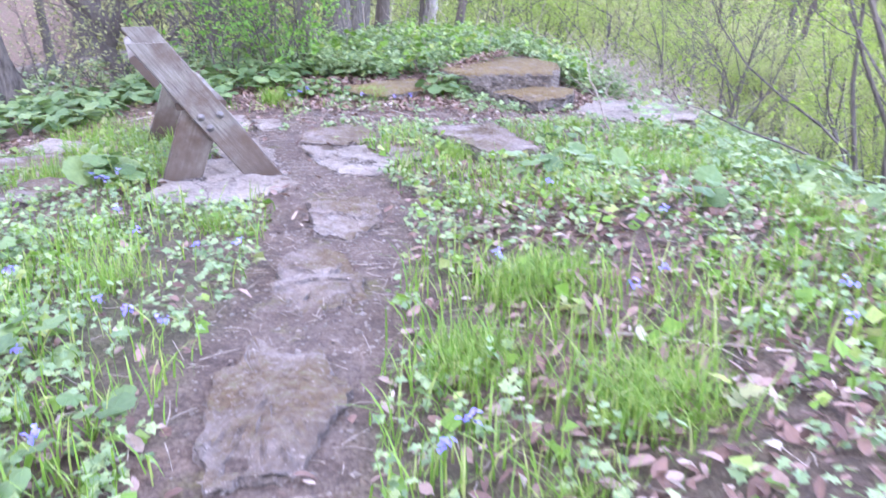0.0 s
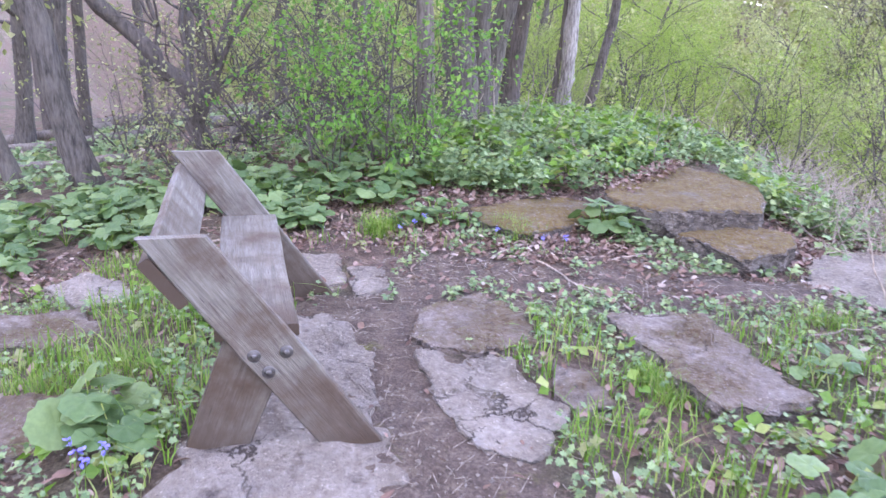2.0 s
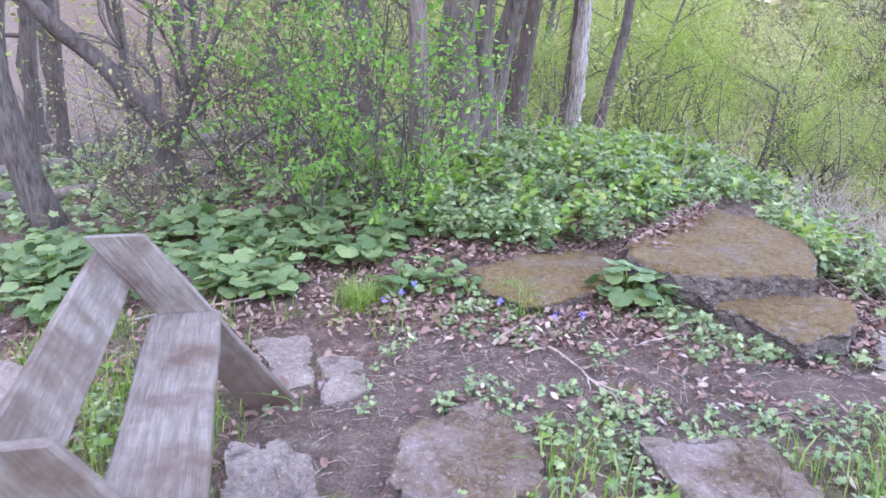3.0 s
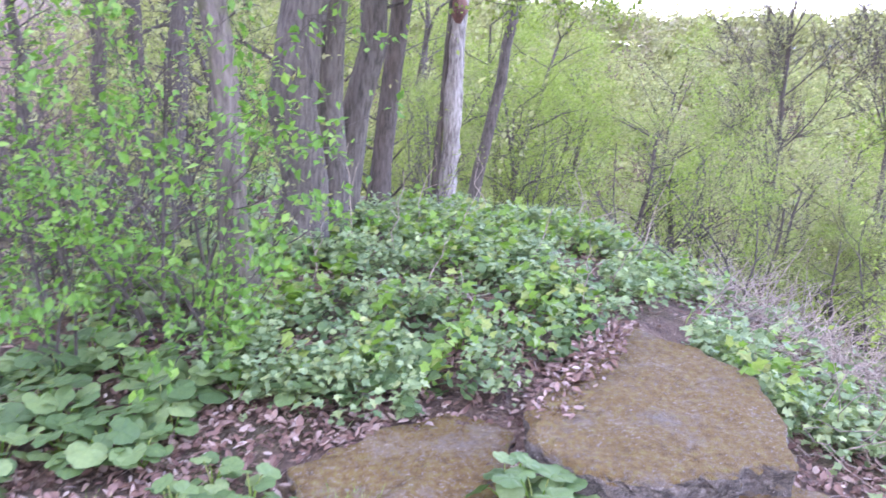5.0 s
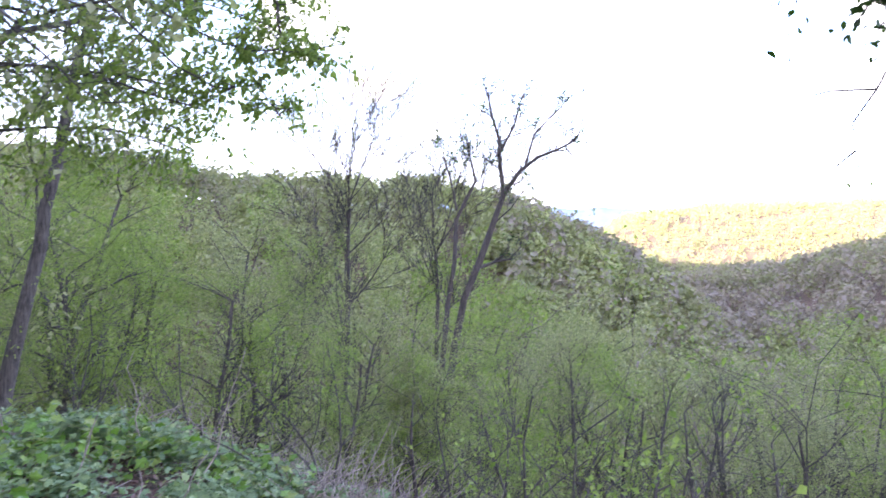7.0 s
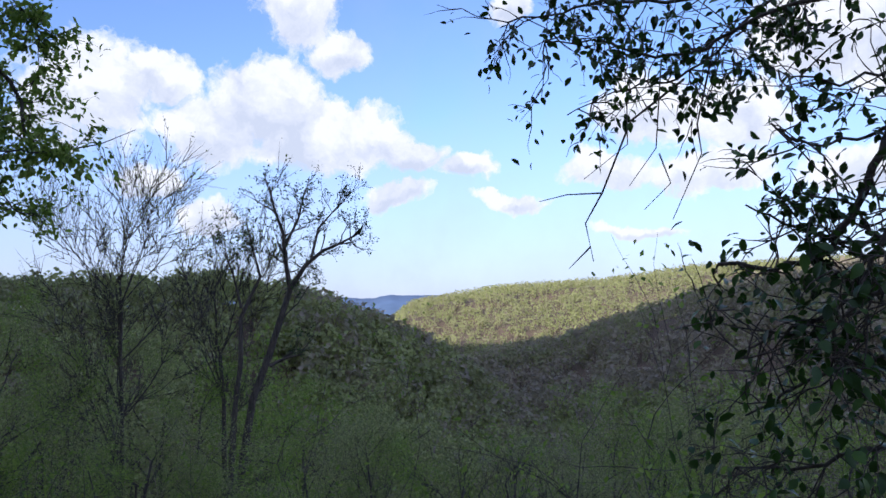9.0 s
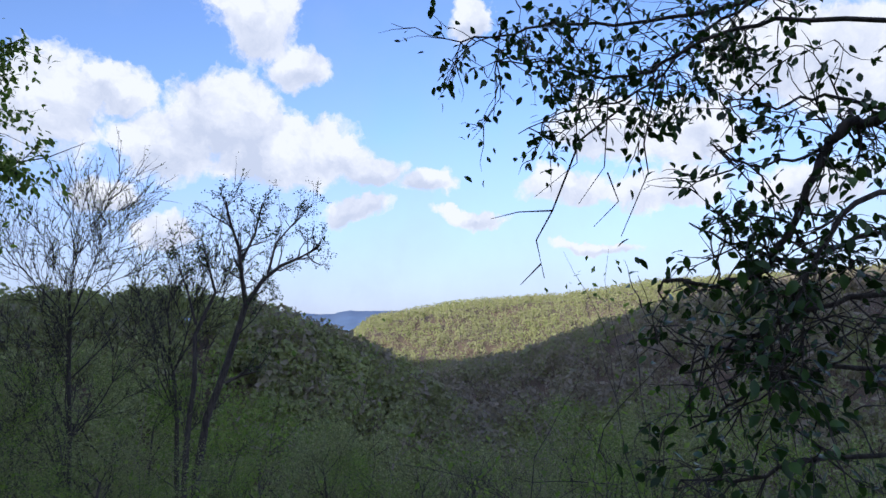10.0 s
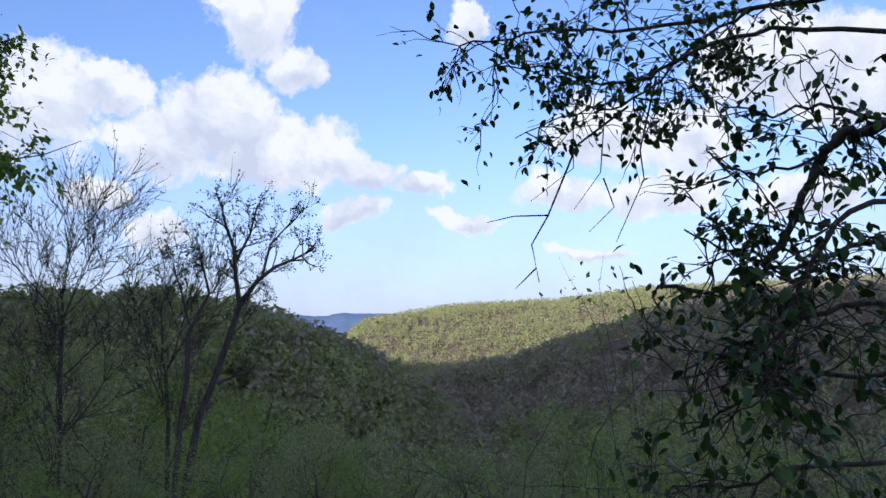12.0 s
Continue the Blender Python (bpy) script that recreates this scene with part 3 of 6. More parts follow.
def make_ground():
    seg = 340
    # rings round the lookout, wider and wider
    r = [0.0]
    step = 0.055
    while r[-1] < 4700:
        step = max(0.055, r[-1] * 0.0155) if r[-1] < 12 else r[-1] * 0.021
        r.append(r[-1] + step)
    r = np.array(r)
    a = np.linspace(0, 2 * np.pi, seg, endpoint=False)
    X = LOOK[0] + r[:, None] * np.sin(a)
    Y = LOOK[1] + r[:, None] * np.cos(a)
    Z = terrain(X, Y)
    B = np.where(r[:, None] < 14, bareness(X, Y), 0)
    g = Geo()
    i = np.arange(len(r) - 1)[:, None] * seg
    k = np.arange(seg)[None]
    k2 = (k + 1) % seg
    f = np.stack([i + k, i + seg + k, i + seg + k2, i + k2], -1).reshape(-1, 4)
    g.add(np.stack([X, Y, Z], -1).reshape(-1, 3), f, B.ravel())
    solo_data = g.data("ground", GROUND, True, "bare")
    ob = new("ground", solo_data)
    tagged(ob, "trodden brown forest soil with a narrow bare path", "ground", kind="structure")


make_ground()


def blue_ridge():
    """The farthest ridge, seen through the gap of the valley; its blue colour stands in for haze."""
    a, e = np.array(CREST_BLUE).T
    az = np.linspace(20, 75, 240)
    crest = 2 + 3300 * np.tan(np.radians(np.interp(az, a, e))) + 9 * (fbm(az * 1.3, 0 * az, 77, 5) - 0.5) + 10
    crest = np.where(az > 43.6, crest + 4, crest)
    rows = []
    for d, k in ((2700, 0.0), (2900, 0.35), (3100, 0.75), (3300, 1.0), (3700, 0.6), (4200, 0.0)):
        rows.append(np.stack([LOOK[0] + d * np.sin(np.radians(az)), LOOK[1] + d * np.cos(np.radians(az)), -70 + (crest + 70) * k], -1))
    g = Geo()
    n = len(az)
    i = np.arange(len(rows) - 1)[:, None] * n
    k = np.arange(n - 1)[None]
    g.add(np.array(rows).reshape(-1, 3), np.stack([i + k, i + n + k, i + n + k + 1, i + k + 1], -1).reshape(-1, 4))
    tagged(new("backdrop", g.data("backdrop", RIDGE)), "wooded ridge far down the valley, haze painted as blue", "ridge", kind="structure")


blue_ridge()


# ---------------------------------------------------------------- bench
def plank(length, width, thick, cuts=(0.0, 0.0), seed=0):
    """A worn board along x: width along z, thickness along y; cuts skew its two ends."""
    rng = np.random.default_rng(seed)
    g = Geo()
    n = 15
    b = 0.006
    ring = np.array([(-1, -1, 0, b), (-1, -1, b, 0), (1, -1, b, 0), (1, -1, 0, b), (1, 1, 0, b), (1, 1, b, 0), (-1, 1, b, 0), (-1, 1, 0, b)])
    rows = []
    for i, t in enumerate(np.linspace(0, 1, n)):
        w = width / 2 + 0.0025 * math.sin(7 * t + seed) + rng.normal(0, 0.0006)
        pts = []
        for sy, sz, oy, oz in ring:
            zz = sz * (w - oz)
            yy = sy * (thick / 2 - oy) + 0.003 * math.sin(3 * t + seed)
            end = cuts[0] * (1 - t) + cuts[1] * t
            pts.append((t * length + end * zz + (0.004 if i == 0 else -0.004 if i == n - 1 else 0) * 0, yy, zz))
        rows.append(pts)
    v = np.array(rows).reshape(-1, 3)
    m = len(ring)
    i = np.arange(n - 1)[:, None] * m
    k = np.arange(m)[None]
    k2 = (k + 1) % m
    g.add(v, np.stack([i + k, i + m + k, i + m + k2, i + k2], -1).reshape(-1, 4))
    g.f.append(np.array([list(range(m))]))
    g.f.append(np.array([[(n - 1) * m + q for q in range(m)][::-1]]))
    return g


BENCH_F = np.array([0.942, 0.336, 0.0])      # the way a sitter looks
BENCH_L = np.array([-0.397, 0.918, 0.0])     # along the seat
BENCH_O = np.array([-1.66, 4.02, 0.0])       # under the near end of the back


def bench():
    b = thing("bench", "weathered grey wooden plank bench with crossed legs", "bench")
    origin = BENCH_O

    def at(f, l, z):
        return origin + f * BENCH_F + l * BENCH_L + np.array([0, 0, z])

    def board(name, p, q, width, thick, side, cuts, seed, label="", parent=None):
        """A board from p to q; side: the way its broad face looks."""
        x = unit(q - p)
        y = unit(side - x * np.dot(side, x))
        z = np.cross(x, y)
        ob = part(name, plank(float(np.linalg.norm(q - p)), width, thick, cuts, seed), WOOD, parent or b, label, smooth=False)
        ob.matrix_local = Matrix(((x[0], y[0], z[0], p[0]), (x[1], y[1], z[1], p[1]), (x[2], y[2], z[2], p[2]), (0, 0, 0, 1)))
        return ob

    long_w, thick = 0.178, 0.042
    for l, inner in ((0.0, 1), (1.56, -1)):
        # long leg: front foot up to the top of the back
        p, q = at(0.658, l + inner * thick / 2, 0.07), at(0.085, l + inner * thick / 2, 0.872)
        x = unit(q - p)
        slope = x.dot(BENCH_F) / x[2]
        side = BENCH_L * -1.0
        leg = board("leg", p, q, long_w, thick, side, (slope, slope), 3 + inner)
        # short leg: rear foot up to the front of the seat
        p2, q2 = at(0.14, l + inner * thick * 1.52, 0.0), at(0.335, l + inner * thick * 1.52, 0.498)
        x2 = unit(q2 - p2)
        slope2 = x2.dot(BENCH_F) / x2[2]
        board("leg", p2, q2, 0.21, thick, side, (slope2, slope2), 8 + inner)
        # three bolts where they cross
        for bf, bz in ((0.315, 0.462), (0.42, 0.471), (0.36, 0.4)):
            g = Geo()
            c = at(bf, l - inner * 0.001, bz)
            out = -BENCH_L * inner
            tube(g, [c + out * 0.001, c + out * 0.01, c + out * 0.012], [0.011, 0.011, 0.006], 6)
            g.f.append(np.array([[g.n - 6 + q for q in range(6)]]))
            head = part("bolt", g, STEEL, b, "dull steel bolt with washer")
            g = Geo()
            tube(g, [c - out * 0.004, c + out * 0.003, c + out * 0.004, c + out * 0.004], [0.022, 0.022, 0.02, 0.01], 16)
            part("washer", g, STEEL, head)
    up = np.array([0, 0, 1.0])
    board("seat", at(0.33, 0.045, 0.522), at(0.33, 1.515, 0.522), 0.27, 0.045, up, (0, 0), 21, "silver-grey cracked seat board")
    # back board on the rear edges of the long legs
    lean = unit(np.array([0, 0, 0.785]) - 0.575 * BENCH_F)
    nrm = unit(np.cross(lean, BENCH_L))
    off = at(0.085, 0, 0.872) - lean * 0.1 + nrm * (long_w / 2 + 0.022)
    back = board("backrest", off + BENCH_L * 0.0, off + BENCH_L * 1.56, 0.19, 0.042, nrm, (0, 0), 34, "pale weathered back board")
    return b


bench()


# ---------------------------------------------------------------- stones
def stone(outline, top, depth, seed, mat, label, tilt=(0.0, 0.0), rough=0.02, name="stone_slab", group="", under=1.0):
    """A flat-lying slab with a broken outline, worn rim and uneven top."""
    rng = np.random.default_rng(seed)
    o = np.array(outline, float)
    c = o.mean(0)
    n = 120
    seglen = np.linalg.norm(np.roll(o, -1, 0) - o, axis=1)
    cum = np.concatenate([[0], np.cumsum(seglen)])
    per = np.linspace(0, cum[-1], n, endpoint=False)
    oc = np.vstack([o, o[:1]])
    ring = np.stack([np.interp(per, cum, oc[:, 0]), np.interp(per, cum, oc[:, 1])], -1)
    ring = 0.6 * ring + 0.2 * (np.roll(ring, 1, 0) + np.roll(ring, -1, 0))
    size = np.sqrt(np.ptp(o[:, 0]) * np.ptp(o[:, 1]))
    out = unit(ring - c)
    jag = (fbm(ring[:, 0] * 11 + seed, ring[:, 1] * 11, seed, 5) - 0.5)
    step = np.round(3 * fbm(ring[:, 0] * 5 + seed, ring[:, 1] * 5, seed + 9, 2)) / 3 - 0.5
    ring = ring + out * ((jag * 0.2 + step * 0.09) * min(size, 0.8))[:, None]
    rows = []
    levels = [(under * 0.95, -depth), (under * 0.99, -depth * 0.85), (under, -depth * 0.7), (0.5 + under / 2, -depth * 0.56), (0.5 + under / 2, -depth * 0.42), (1.0, -depth * 0.3), (1.0, -depth * 0.17), (0.998, -0.008), (0.985, 0.0)] + [(s, 0.0) for s in (0.95, 0.88, 0.8, 0.68, 0.55, 0.42, 0.28, 0.14, 0.04)]
    for s, dz in levels:
        q = c + (ring - c) * s
        if dz < 0:
            q = q + out * (0.055 * depth / 0.1 * (fbm(ring[:, 0] * 13 + dz * 90, ring[:, 1] * 13 - dz * 40, seed + 5, 4) - 0.52))[:, None] * min(1.0, size)
        z = top + dz + tilt[0] * (q[:, 0] - c[0]) + tilt[1] * (q[:, 1] - c[1])
        amp = rough if dz > -0.02 else rough * 0.4
        z = z + amp * 2.2 * (fbm(q[:, 0] * 5 + seed, q[:, 1] * 5, seed, 5) - 0.5) + amp * 0.8 * (np.round(4 * fbm(q[:, 0] * 4, q[:, 1] * 4 + seed, seed + 2, 3)) - 2) * 0.5
        if dz == 0.0 and s == 0.985:
            z = z + 0.002
        rows.append(np.column_stack([q, z]))
    g = Geo()
    i = np.arange(len(levels) - 1)[:, None] * n
    k = np.arange(n)[None]
    k2 = (k + 1) % n
    v = np.array(rows).reshape(-1, 3)
    g.add(v, np.stack([i + k, i + k2, i + n + k2, i + n + k], -1).reshape(-1, 4))
    g.f.append(np.array([[(len(levels) - 1) * n + q for q in range(n)]]))
    return solo(name, g, mat, label, "stone", group, smooth=False)


PALE = "pale worn limestone slab set in the trodden soil"
SLABS = []


def slab(outline, *a, **k):
    SLABS.append(np.array(outline))
    return stone(outline, *a, **k)


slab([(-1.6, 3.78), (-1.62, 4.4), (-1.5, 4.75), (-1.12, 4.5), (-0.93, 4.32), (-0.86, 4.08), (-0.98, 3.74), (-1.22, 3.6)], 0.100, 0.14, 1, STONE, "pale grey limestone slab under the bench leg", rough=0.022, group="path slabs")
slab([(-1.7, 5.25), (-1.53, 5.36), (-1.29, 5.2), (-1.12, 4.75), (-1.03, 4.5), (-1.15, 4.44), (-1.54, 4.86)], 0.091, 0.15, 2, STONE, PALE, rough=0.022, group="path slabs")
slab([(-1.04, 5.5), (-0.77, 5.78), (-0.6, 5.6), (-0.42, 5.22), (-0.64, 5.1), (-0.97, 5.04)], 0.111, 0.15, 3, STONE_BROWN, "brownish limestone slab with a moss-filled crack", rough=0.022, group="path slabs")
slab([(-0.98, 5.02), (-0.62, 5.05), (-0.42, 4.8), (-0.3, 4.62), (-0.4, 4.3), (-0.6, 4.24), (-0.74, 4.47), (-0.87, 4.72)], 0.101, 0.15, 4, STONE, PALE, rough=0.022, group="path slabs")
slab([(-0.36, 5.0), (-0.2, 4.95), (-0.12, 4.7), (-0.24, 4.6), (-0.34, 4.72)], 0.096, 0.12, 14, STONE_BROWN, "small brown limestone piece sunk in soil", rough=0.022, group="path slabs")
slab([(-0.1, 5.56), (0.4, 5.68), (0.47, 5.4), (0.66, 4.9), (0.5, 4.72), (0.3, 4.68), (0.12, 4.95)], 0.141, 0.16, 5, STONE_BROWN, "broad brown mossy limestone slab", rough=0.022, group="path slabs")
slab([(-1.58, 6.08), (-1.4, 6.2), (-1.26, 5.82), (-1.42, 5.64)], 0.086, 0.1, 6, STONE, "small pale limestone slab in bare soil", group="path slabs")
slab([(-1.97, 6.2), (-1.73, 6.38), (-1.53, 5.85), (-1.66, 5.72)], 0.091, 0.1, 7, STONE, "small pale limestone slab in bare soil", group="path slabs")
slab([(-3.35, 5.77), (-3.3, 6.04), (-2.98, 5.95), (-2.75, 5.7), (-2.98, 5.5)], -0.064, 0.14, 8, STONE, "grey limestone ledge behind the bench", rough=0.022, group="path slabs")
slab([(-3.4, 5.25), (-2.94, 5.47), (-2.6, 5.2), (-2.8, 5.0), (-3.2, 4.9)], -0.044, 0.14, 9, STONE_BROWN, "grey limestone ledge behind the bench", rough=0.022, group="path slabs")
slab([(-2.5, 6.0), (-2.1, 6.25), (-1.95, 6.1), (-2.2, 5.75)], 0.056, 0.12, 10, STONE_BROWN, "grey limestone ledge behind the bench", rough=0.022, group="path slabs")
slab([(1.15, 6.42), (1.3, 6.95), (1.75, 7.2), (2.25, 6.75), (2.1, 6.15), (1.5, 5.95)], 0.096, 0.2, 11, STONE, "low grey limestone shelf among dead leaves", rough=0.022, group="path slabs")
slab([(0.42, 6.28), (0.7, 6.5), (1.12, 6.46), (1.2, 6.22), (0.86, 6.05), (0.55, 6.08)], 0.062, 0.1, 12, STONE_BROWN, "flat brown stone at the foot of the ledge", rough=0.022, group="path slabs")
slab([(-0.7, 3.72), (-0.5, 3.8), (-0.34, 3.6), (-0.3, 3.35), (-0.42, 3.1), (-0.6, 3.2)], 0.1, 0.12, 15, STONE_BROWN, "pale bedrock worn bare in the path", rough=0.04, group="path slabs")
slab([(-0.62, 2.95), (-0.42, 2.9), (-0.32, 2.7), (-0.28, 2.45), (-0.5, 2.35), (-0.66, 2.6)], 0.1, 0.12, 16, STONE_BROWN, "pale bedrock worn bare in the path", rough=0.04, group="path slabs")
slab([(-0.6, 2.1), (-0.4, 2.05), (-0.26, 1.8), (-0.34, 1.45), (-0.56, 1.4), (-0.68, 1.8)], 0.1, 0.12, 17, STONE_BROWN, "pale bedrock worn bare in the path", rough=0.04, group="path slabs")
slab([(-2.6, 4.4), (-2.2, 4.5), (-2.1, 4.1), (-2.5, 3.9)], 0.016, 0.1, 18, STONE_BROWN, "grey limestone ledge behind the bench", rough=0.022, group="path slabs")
def ledge(outline, top, depth, seed, label, tilt=(0, 0), under=0.92, dome=0.03):
    """A thick weathered bed of limestone with an eroded rim and pitted sides."""
    o = np.array(outline, float)
    c = o.mean(0)
    n = 180
    cum = np.concatenate([[0], np.cumsum(np.linalg.norm(np.roll(o, -1, 0) - o, axis=1))])
    per = np.linspace(0, cum[-1], n, endpoint=False)
    oc = np.vstack([o, o[:1]])
    ring = np.stack([np.interp(per, cum, oc[:, 0]), np.interp(per, cum, oc[:, 1])], -1)
    for _ in range(3):
        ring = 0.5 * ring + 0.25 * (np.roll(ring, 1, 0) + np.roll(ring, -1, 0))
    out = unit(ring - c)
    ring = ring + out * (0.15 * (fbm(ring[:, 0] * 7 + seed, ring[:, 1] * 6, seed, 5) - 0.5))[:, None]
    side = [(under + (1 - under) * t ** 0.6, -depth * (1 - t)) for t in np.linspace(0, 0.9, 11)]
    rim = [(0.998, -0.02), (0.992, -0.009), (0.98, -0.003), (0.962, 0.0)]
    flat = [(s, 0.0) for s in np.linspace(0.93, 0.03, 24)]
    rows = []
    for s, dz in side + rim + flat:
        q = c + (ring - c) * s
        zz = dz + np.zeros(n)
        if dz < -0.015:
            cut = fbm(ring[:, 0] * 15 + dz * 9, ring[:, 1] * 15 - dz * 14, seed + 5, 5) - 0.5
            q = q + out * (0.075 * cut)[:, None]
            zz = zz + 0.012 * (fbm(ring[:, 0] * 20, ring[:, 1] * 20, seed + 8, 3) - 0.5)
        if s > 0.9 and dz > -0.03:
            zz = zz - 0.05 * np.maximum(0, fbm(ring[:, 0] * 8, ring[:, 1] * 8, seed + 11, 4) - 0.5) * (s - 0.9) * 10
        bump = 0.055 * (fbm(q[:, 0] * 4.5 + seed, q[:, 1] * 4.5, seed + 1, 6) - 0.5) + 0.012 * (fbm(q[:, 0] * 26, q[:, 1] * 26, seed + 3, 3) - 0.5)
        zz = zz + (bump if dz > -0.05 else 0.4 * bump) + dome * (1 - s) * (dz == 0.0) + tilt[0] * (q[:, 0] - c[0]) + tilt[1] * (q[:, 1] - c[1])
        rows.append(np.column_stack([q, top + zz]))
    m = len(rows)
    g = Geo()
    i = np.arange(m - 1)[:, None] * n
    k = np.arange(n)[None]
    k2 = (k + 1) % n
    g.add(np.array(rows).reshape(-1, 3), np.stack([i + k, i + k2, i + n + k2, i + n + k], -1).reshape(-1, 4))
    g.f.append(np.array([[(m - 1) * n + q for q in range(n)]]))
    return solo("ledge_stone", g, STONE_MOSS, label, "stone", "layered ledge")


# the layered ledge: a thick top bed, a lip jutting over a dark hollow, a lower bed behind
ledge([(0.76, 8.72), (1.06, 8.4), (1.24, 8.03), (1.18, 7.6), (1.06, 7.2), (0.74, 7.12), (0.41, 7.06), (0.12, 7.1), (0.0, 7.3), (0.05, 7.66), (0.35, 8.15)], 0.345, 0.2, 41, "thick limestone ledge with brown moss on top", under=0.99, dome=0.012)
ledge([(0.47, 7.12), (0.54, 6.92), (0.66, 6.72), (0.86, 6.62), (1.05, 6.74), (1.21, 6.93), (1.24, 7.2), (1.0, 7.42), (0.6, 7.4)], 0.195, 0.16, 42, "jutting limestone lip with pitted edge, holes painted dark", (0.0, 0.05), under=0.95, dome=0.0)
ledge([(0.02, 7.15), (0.3, 7.6), (0.95, 7.7), (1.12, 7.35), (0.9, 7.12), (0.5, 7.0), (0.2, 6.98)], 0.125, 0.2, 43, "recessed lower limestone bed in shadow", dome=0.0)
ledge([(-0.99, 7.3), (-0.65, 7.66), (-0.3, 7.84), (0.0, 7.7), (-0.05, 7.2), (-0.32, 6.98), (-0.58, 6.76), (-0.84, 6.92)], 0.2, 0.2, 44, "low mossy limestone bed beside the ledge")


# ---------------------------------------------------------------- trees by the path
def tree(name, label, trunk, radii, mat, seed, limbs=(), crown=None, group="", sides=10, roots=True):
    """A single tree: trunk along given points, limbs at given heights with twigs and leaves."""
    rng = np.random.default_rng(seed)
    p = np.array(trunk, float)
    base = p[0].copy()
    t = thing(name, label, "tree", group, tuple(base))
    p = p - base
    # finer points along the trunk, slightly crooked
    n = 16
    s = np.linspace(0, len(p) - 1, n)
    fine = np.stack([np.interp(s, np.arange(len(p)), p[:, i]) for i in range(3)], -1)
    fine[1:-1] += rng.normal(0, 0.25 * radii[0], (n - 2, 3)) * np.array([1, 1, 0.2])
    fine = np.vstack([[fine[0] - (0, 0, 0.35)], fine])
    r = np.interp(np.linspace(0, 1, n), np.linspace(0, 1, len(radii)), radii)
    r = np.concatenate([[r[0] * 1.7], r])
    r[1] *= 1.3
    g = Geo()
    tube(g, fine, r, sides, rough=0.14)
    tips = []
    for frac, d, length, rad, depth, kids in limbs:
        i = 1 + int(frac * (n - 1))
        branch_out(g, rng, fine[i], d, length, rad, depth, tips, 6, kids)
    part("trunk", g, mat, t)
    if crown and tips:
        shape, per, size, scatter, cmat, prob = crown
        c = Geo()
        leaf_sprays(rng, c, tips, shape, per, size, scatter, prob=prob)
        if c.n:
            part("crown", c, cmat, t, smooth=False)
    return t


def up_to(base, mid, top_z):
    """Trunk points from two seen points, carried on upward."""
    b, m = np.array(base, float), np.array(mid, float)
    d = (m - b) / (m[2] - b[2])
    return [b, b + d * (top_z - b[2]) * 0.33, b + d * (top_z - b[2]) * 0.66 * np.array([1, 1, 1]), b + d * (top_z - b[2])]


YOUNG = ("diamond", 7, 0.055, 0.07, SPRING, 0.85)
gz = lambda x, y: float(terrain(x, y))
CLUSTER = "trunk group behind the ledge"
tree("tree", "grey rough-barked tree trunk with mossy foot", up_to((-1.53, 8.95, gz(-1.53, 8.95)), (-1.69, 8.9, 1.95), 8.0), [0.085, 0.075, 0.06, 0.04], BARK_MOSS, 101,
     [(0.5, (-0.6, 0.3, 0.5), 1.8, 0.03, 2, 4), (0.62, (0.5, 0.3, 0.5), 1.8, 0.03, 2, 4), (0.8, (0.2, -0.6, 0.6), 1.6, 0.02, 2, 4)], YOUNG, CLUSTER)
tree("tree", "thick grey-barked tree trunk standing upright", up_to((-1.47, 10.3, gz(-1.47, 10.3)), (-1.45, 10.32, 2.43), 9.0), [0.19, 0.165, 0.13, 0.07], BARK, 102,
     [(0.36, (0.9, -0.35, 0.22), 2.6, 0.05, 3, 5), (0.42, (0.8, 0.1, 0.3), 2.6, 0.05, 3, 5), (0.5, (0.7, -0.6, 0.3), 2.4, 0.045, 3, 5), (0.6, (-0.7, 0.1, 0.6), 2.2, 0.04, 2, 4)],
     ("diamond", 6, 0.06, 0.08, SPRING, 0.8), CLUSTER, sides=14)
tree("tree", "grey-barked tree trunk in a close group", up_to((-1.3, 10.75, gz(-1.3, 10.75)), (-1.25, 10.76, 2.49), 9.0), [0.13, 0.12, 0.1, 0.05], BARK, 103,
     [(0.45, (0.8, 0.3, 0.4), 2.4, 0.04, 3, 4)], ("diamond", 6, 0.06, 0.08, SPRING, 0.8), CLUSTER)
tree("tree", "grey-barked leaning tree trunk in a close group", up_to((-1.27, 11.15, gz(-1.27, 11.15)), (-0.95, 11.19, 2.56), 8.5), [0.13, 0.115, 0.09, 0.05], BARK, 104,
     [(0.3, (0.75, -0.1, 0.75), 2.2, 0.045, 3, 4), (0.42, (0.8, -0.3, 0.35), 2.2, 0.04, 3, 5)], ("diamond", 6, 0.06, 0.08, SPRING, 0.8), CLUSTER)
tree("tree", "dark slender tree trunk behind the group", up_to((-1.0, 12.3, gz(-1.0, 12.3)), (-0.8, 12.3, 2.4), 7.5), [0.11, 0.1, 0.08, 0.04], BARK_DARK, 105,
     [(0.4, (0.8, 0.1, 0.2), 1.6, 0.04, 2, 4)], YOUNG, CLUSTER)


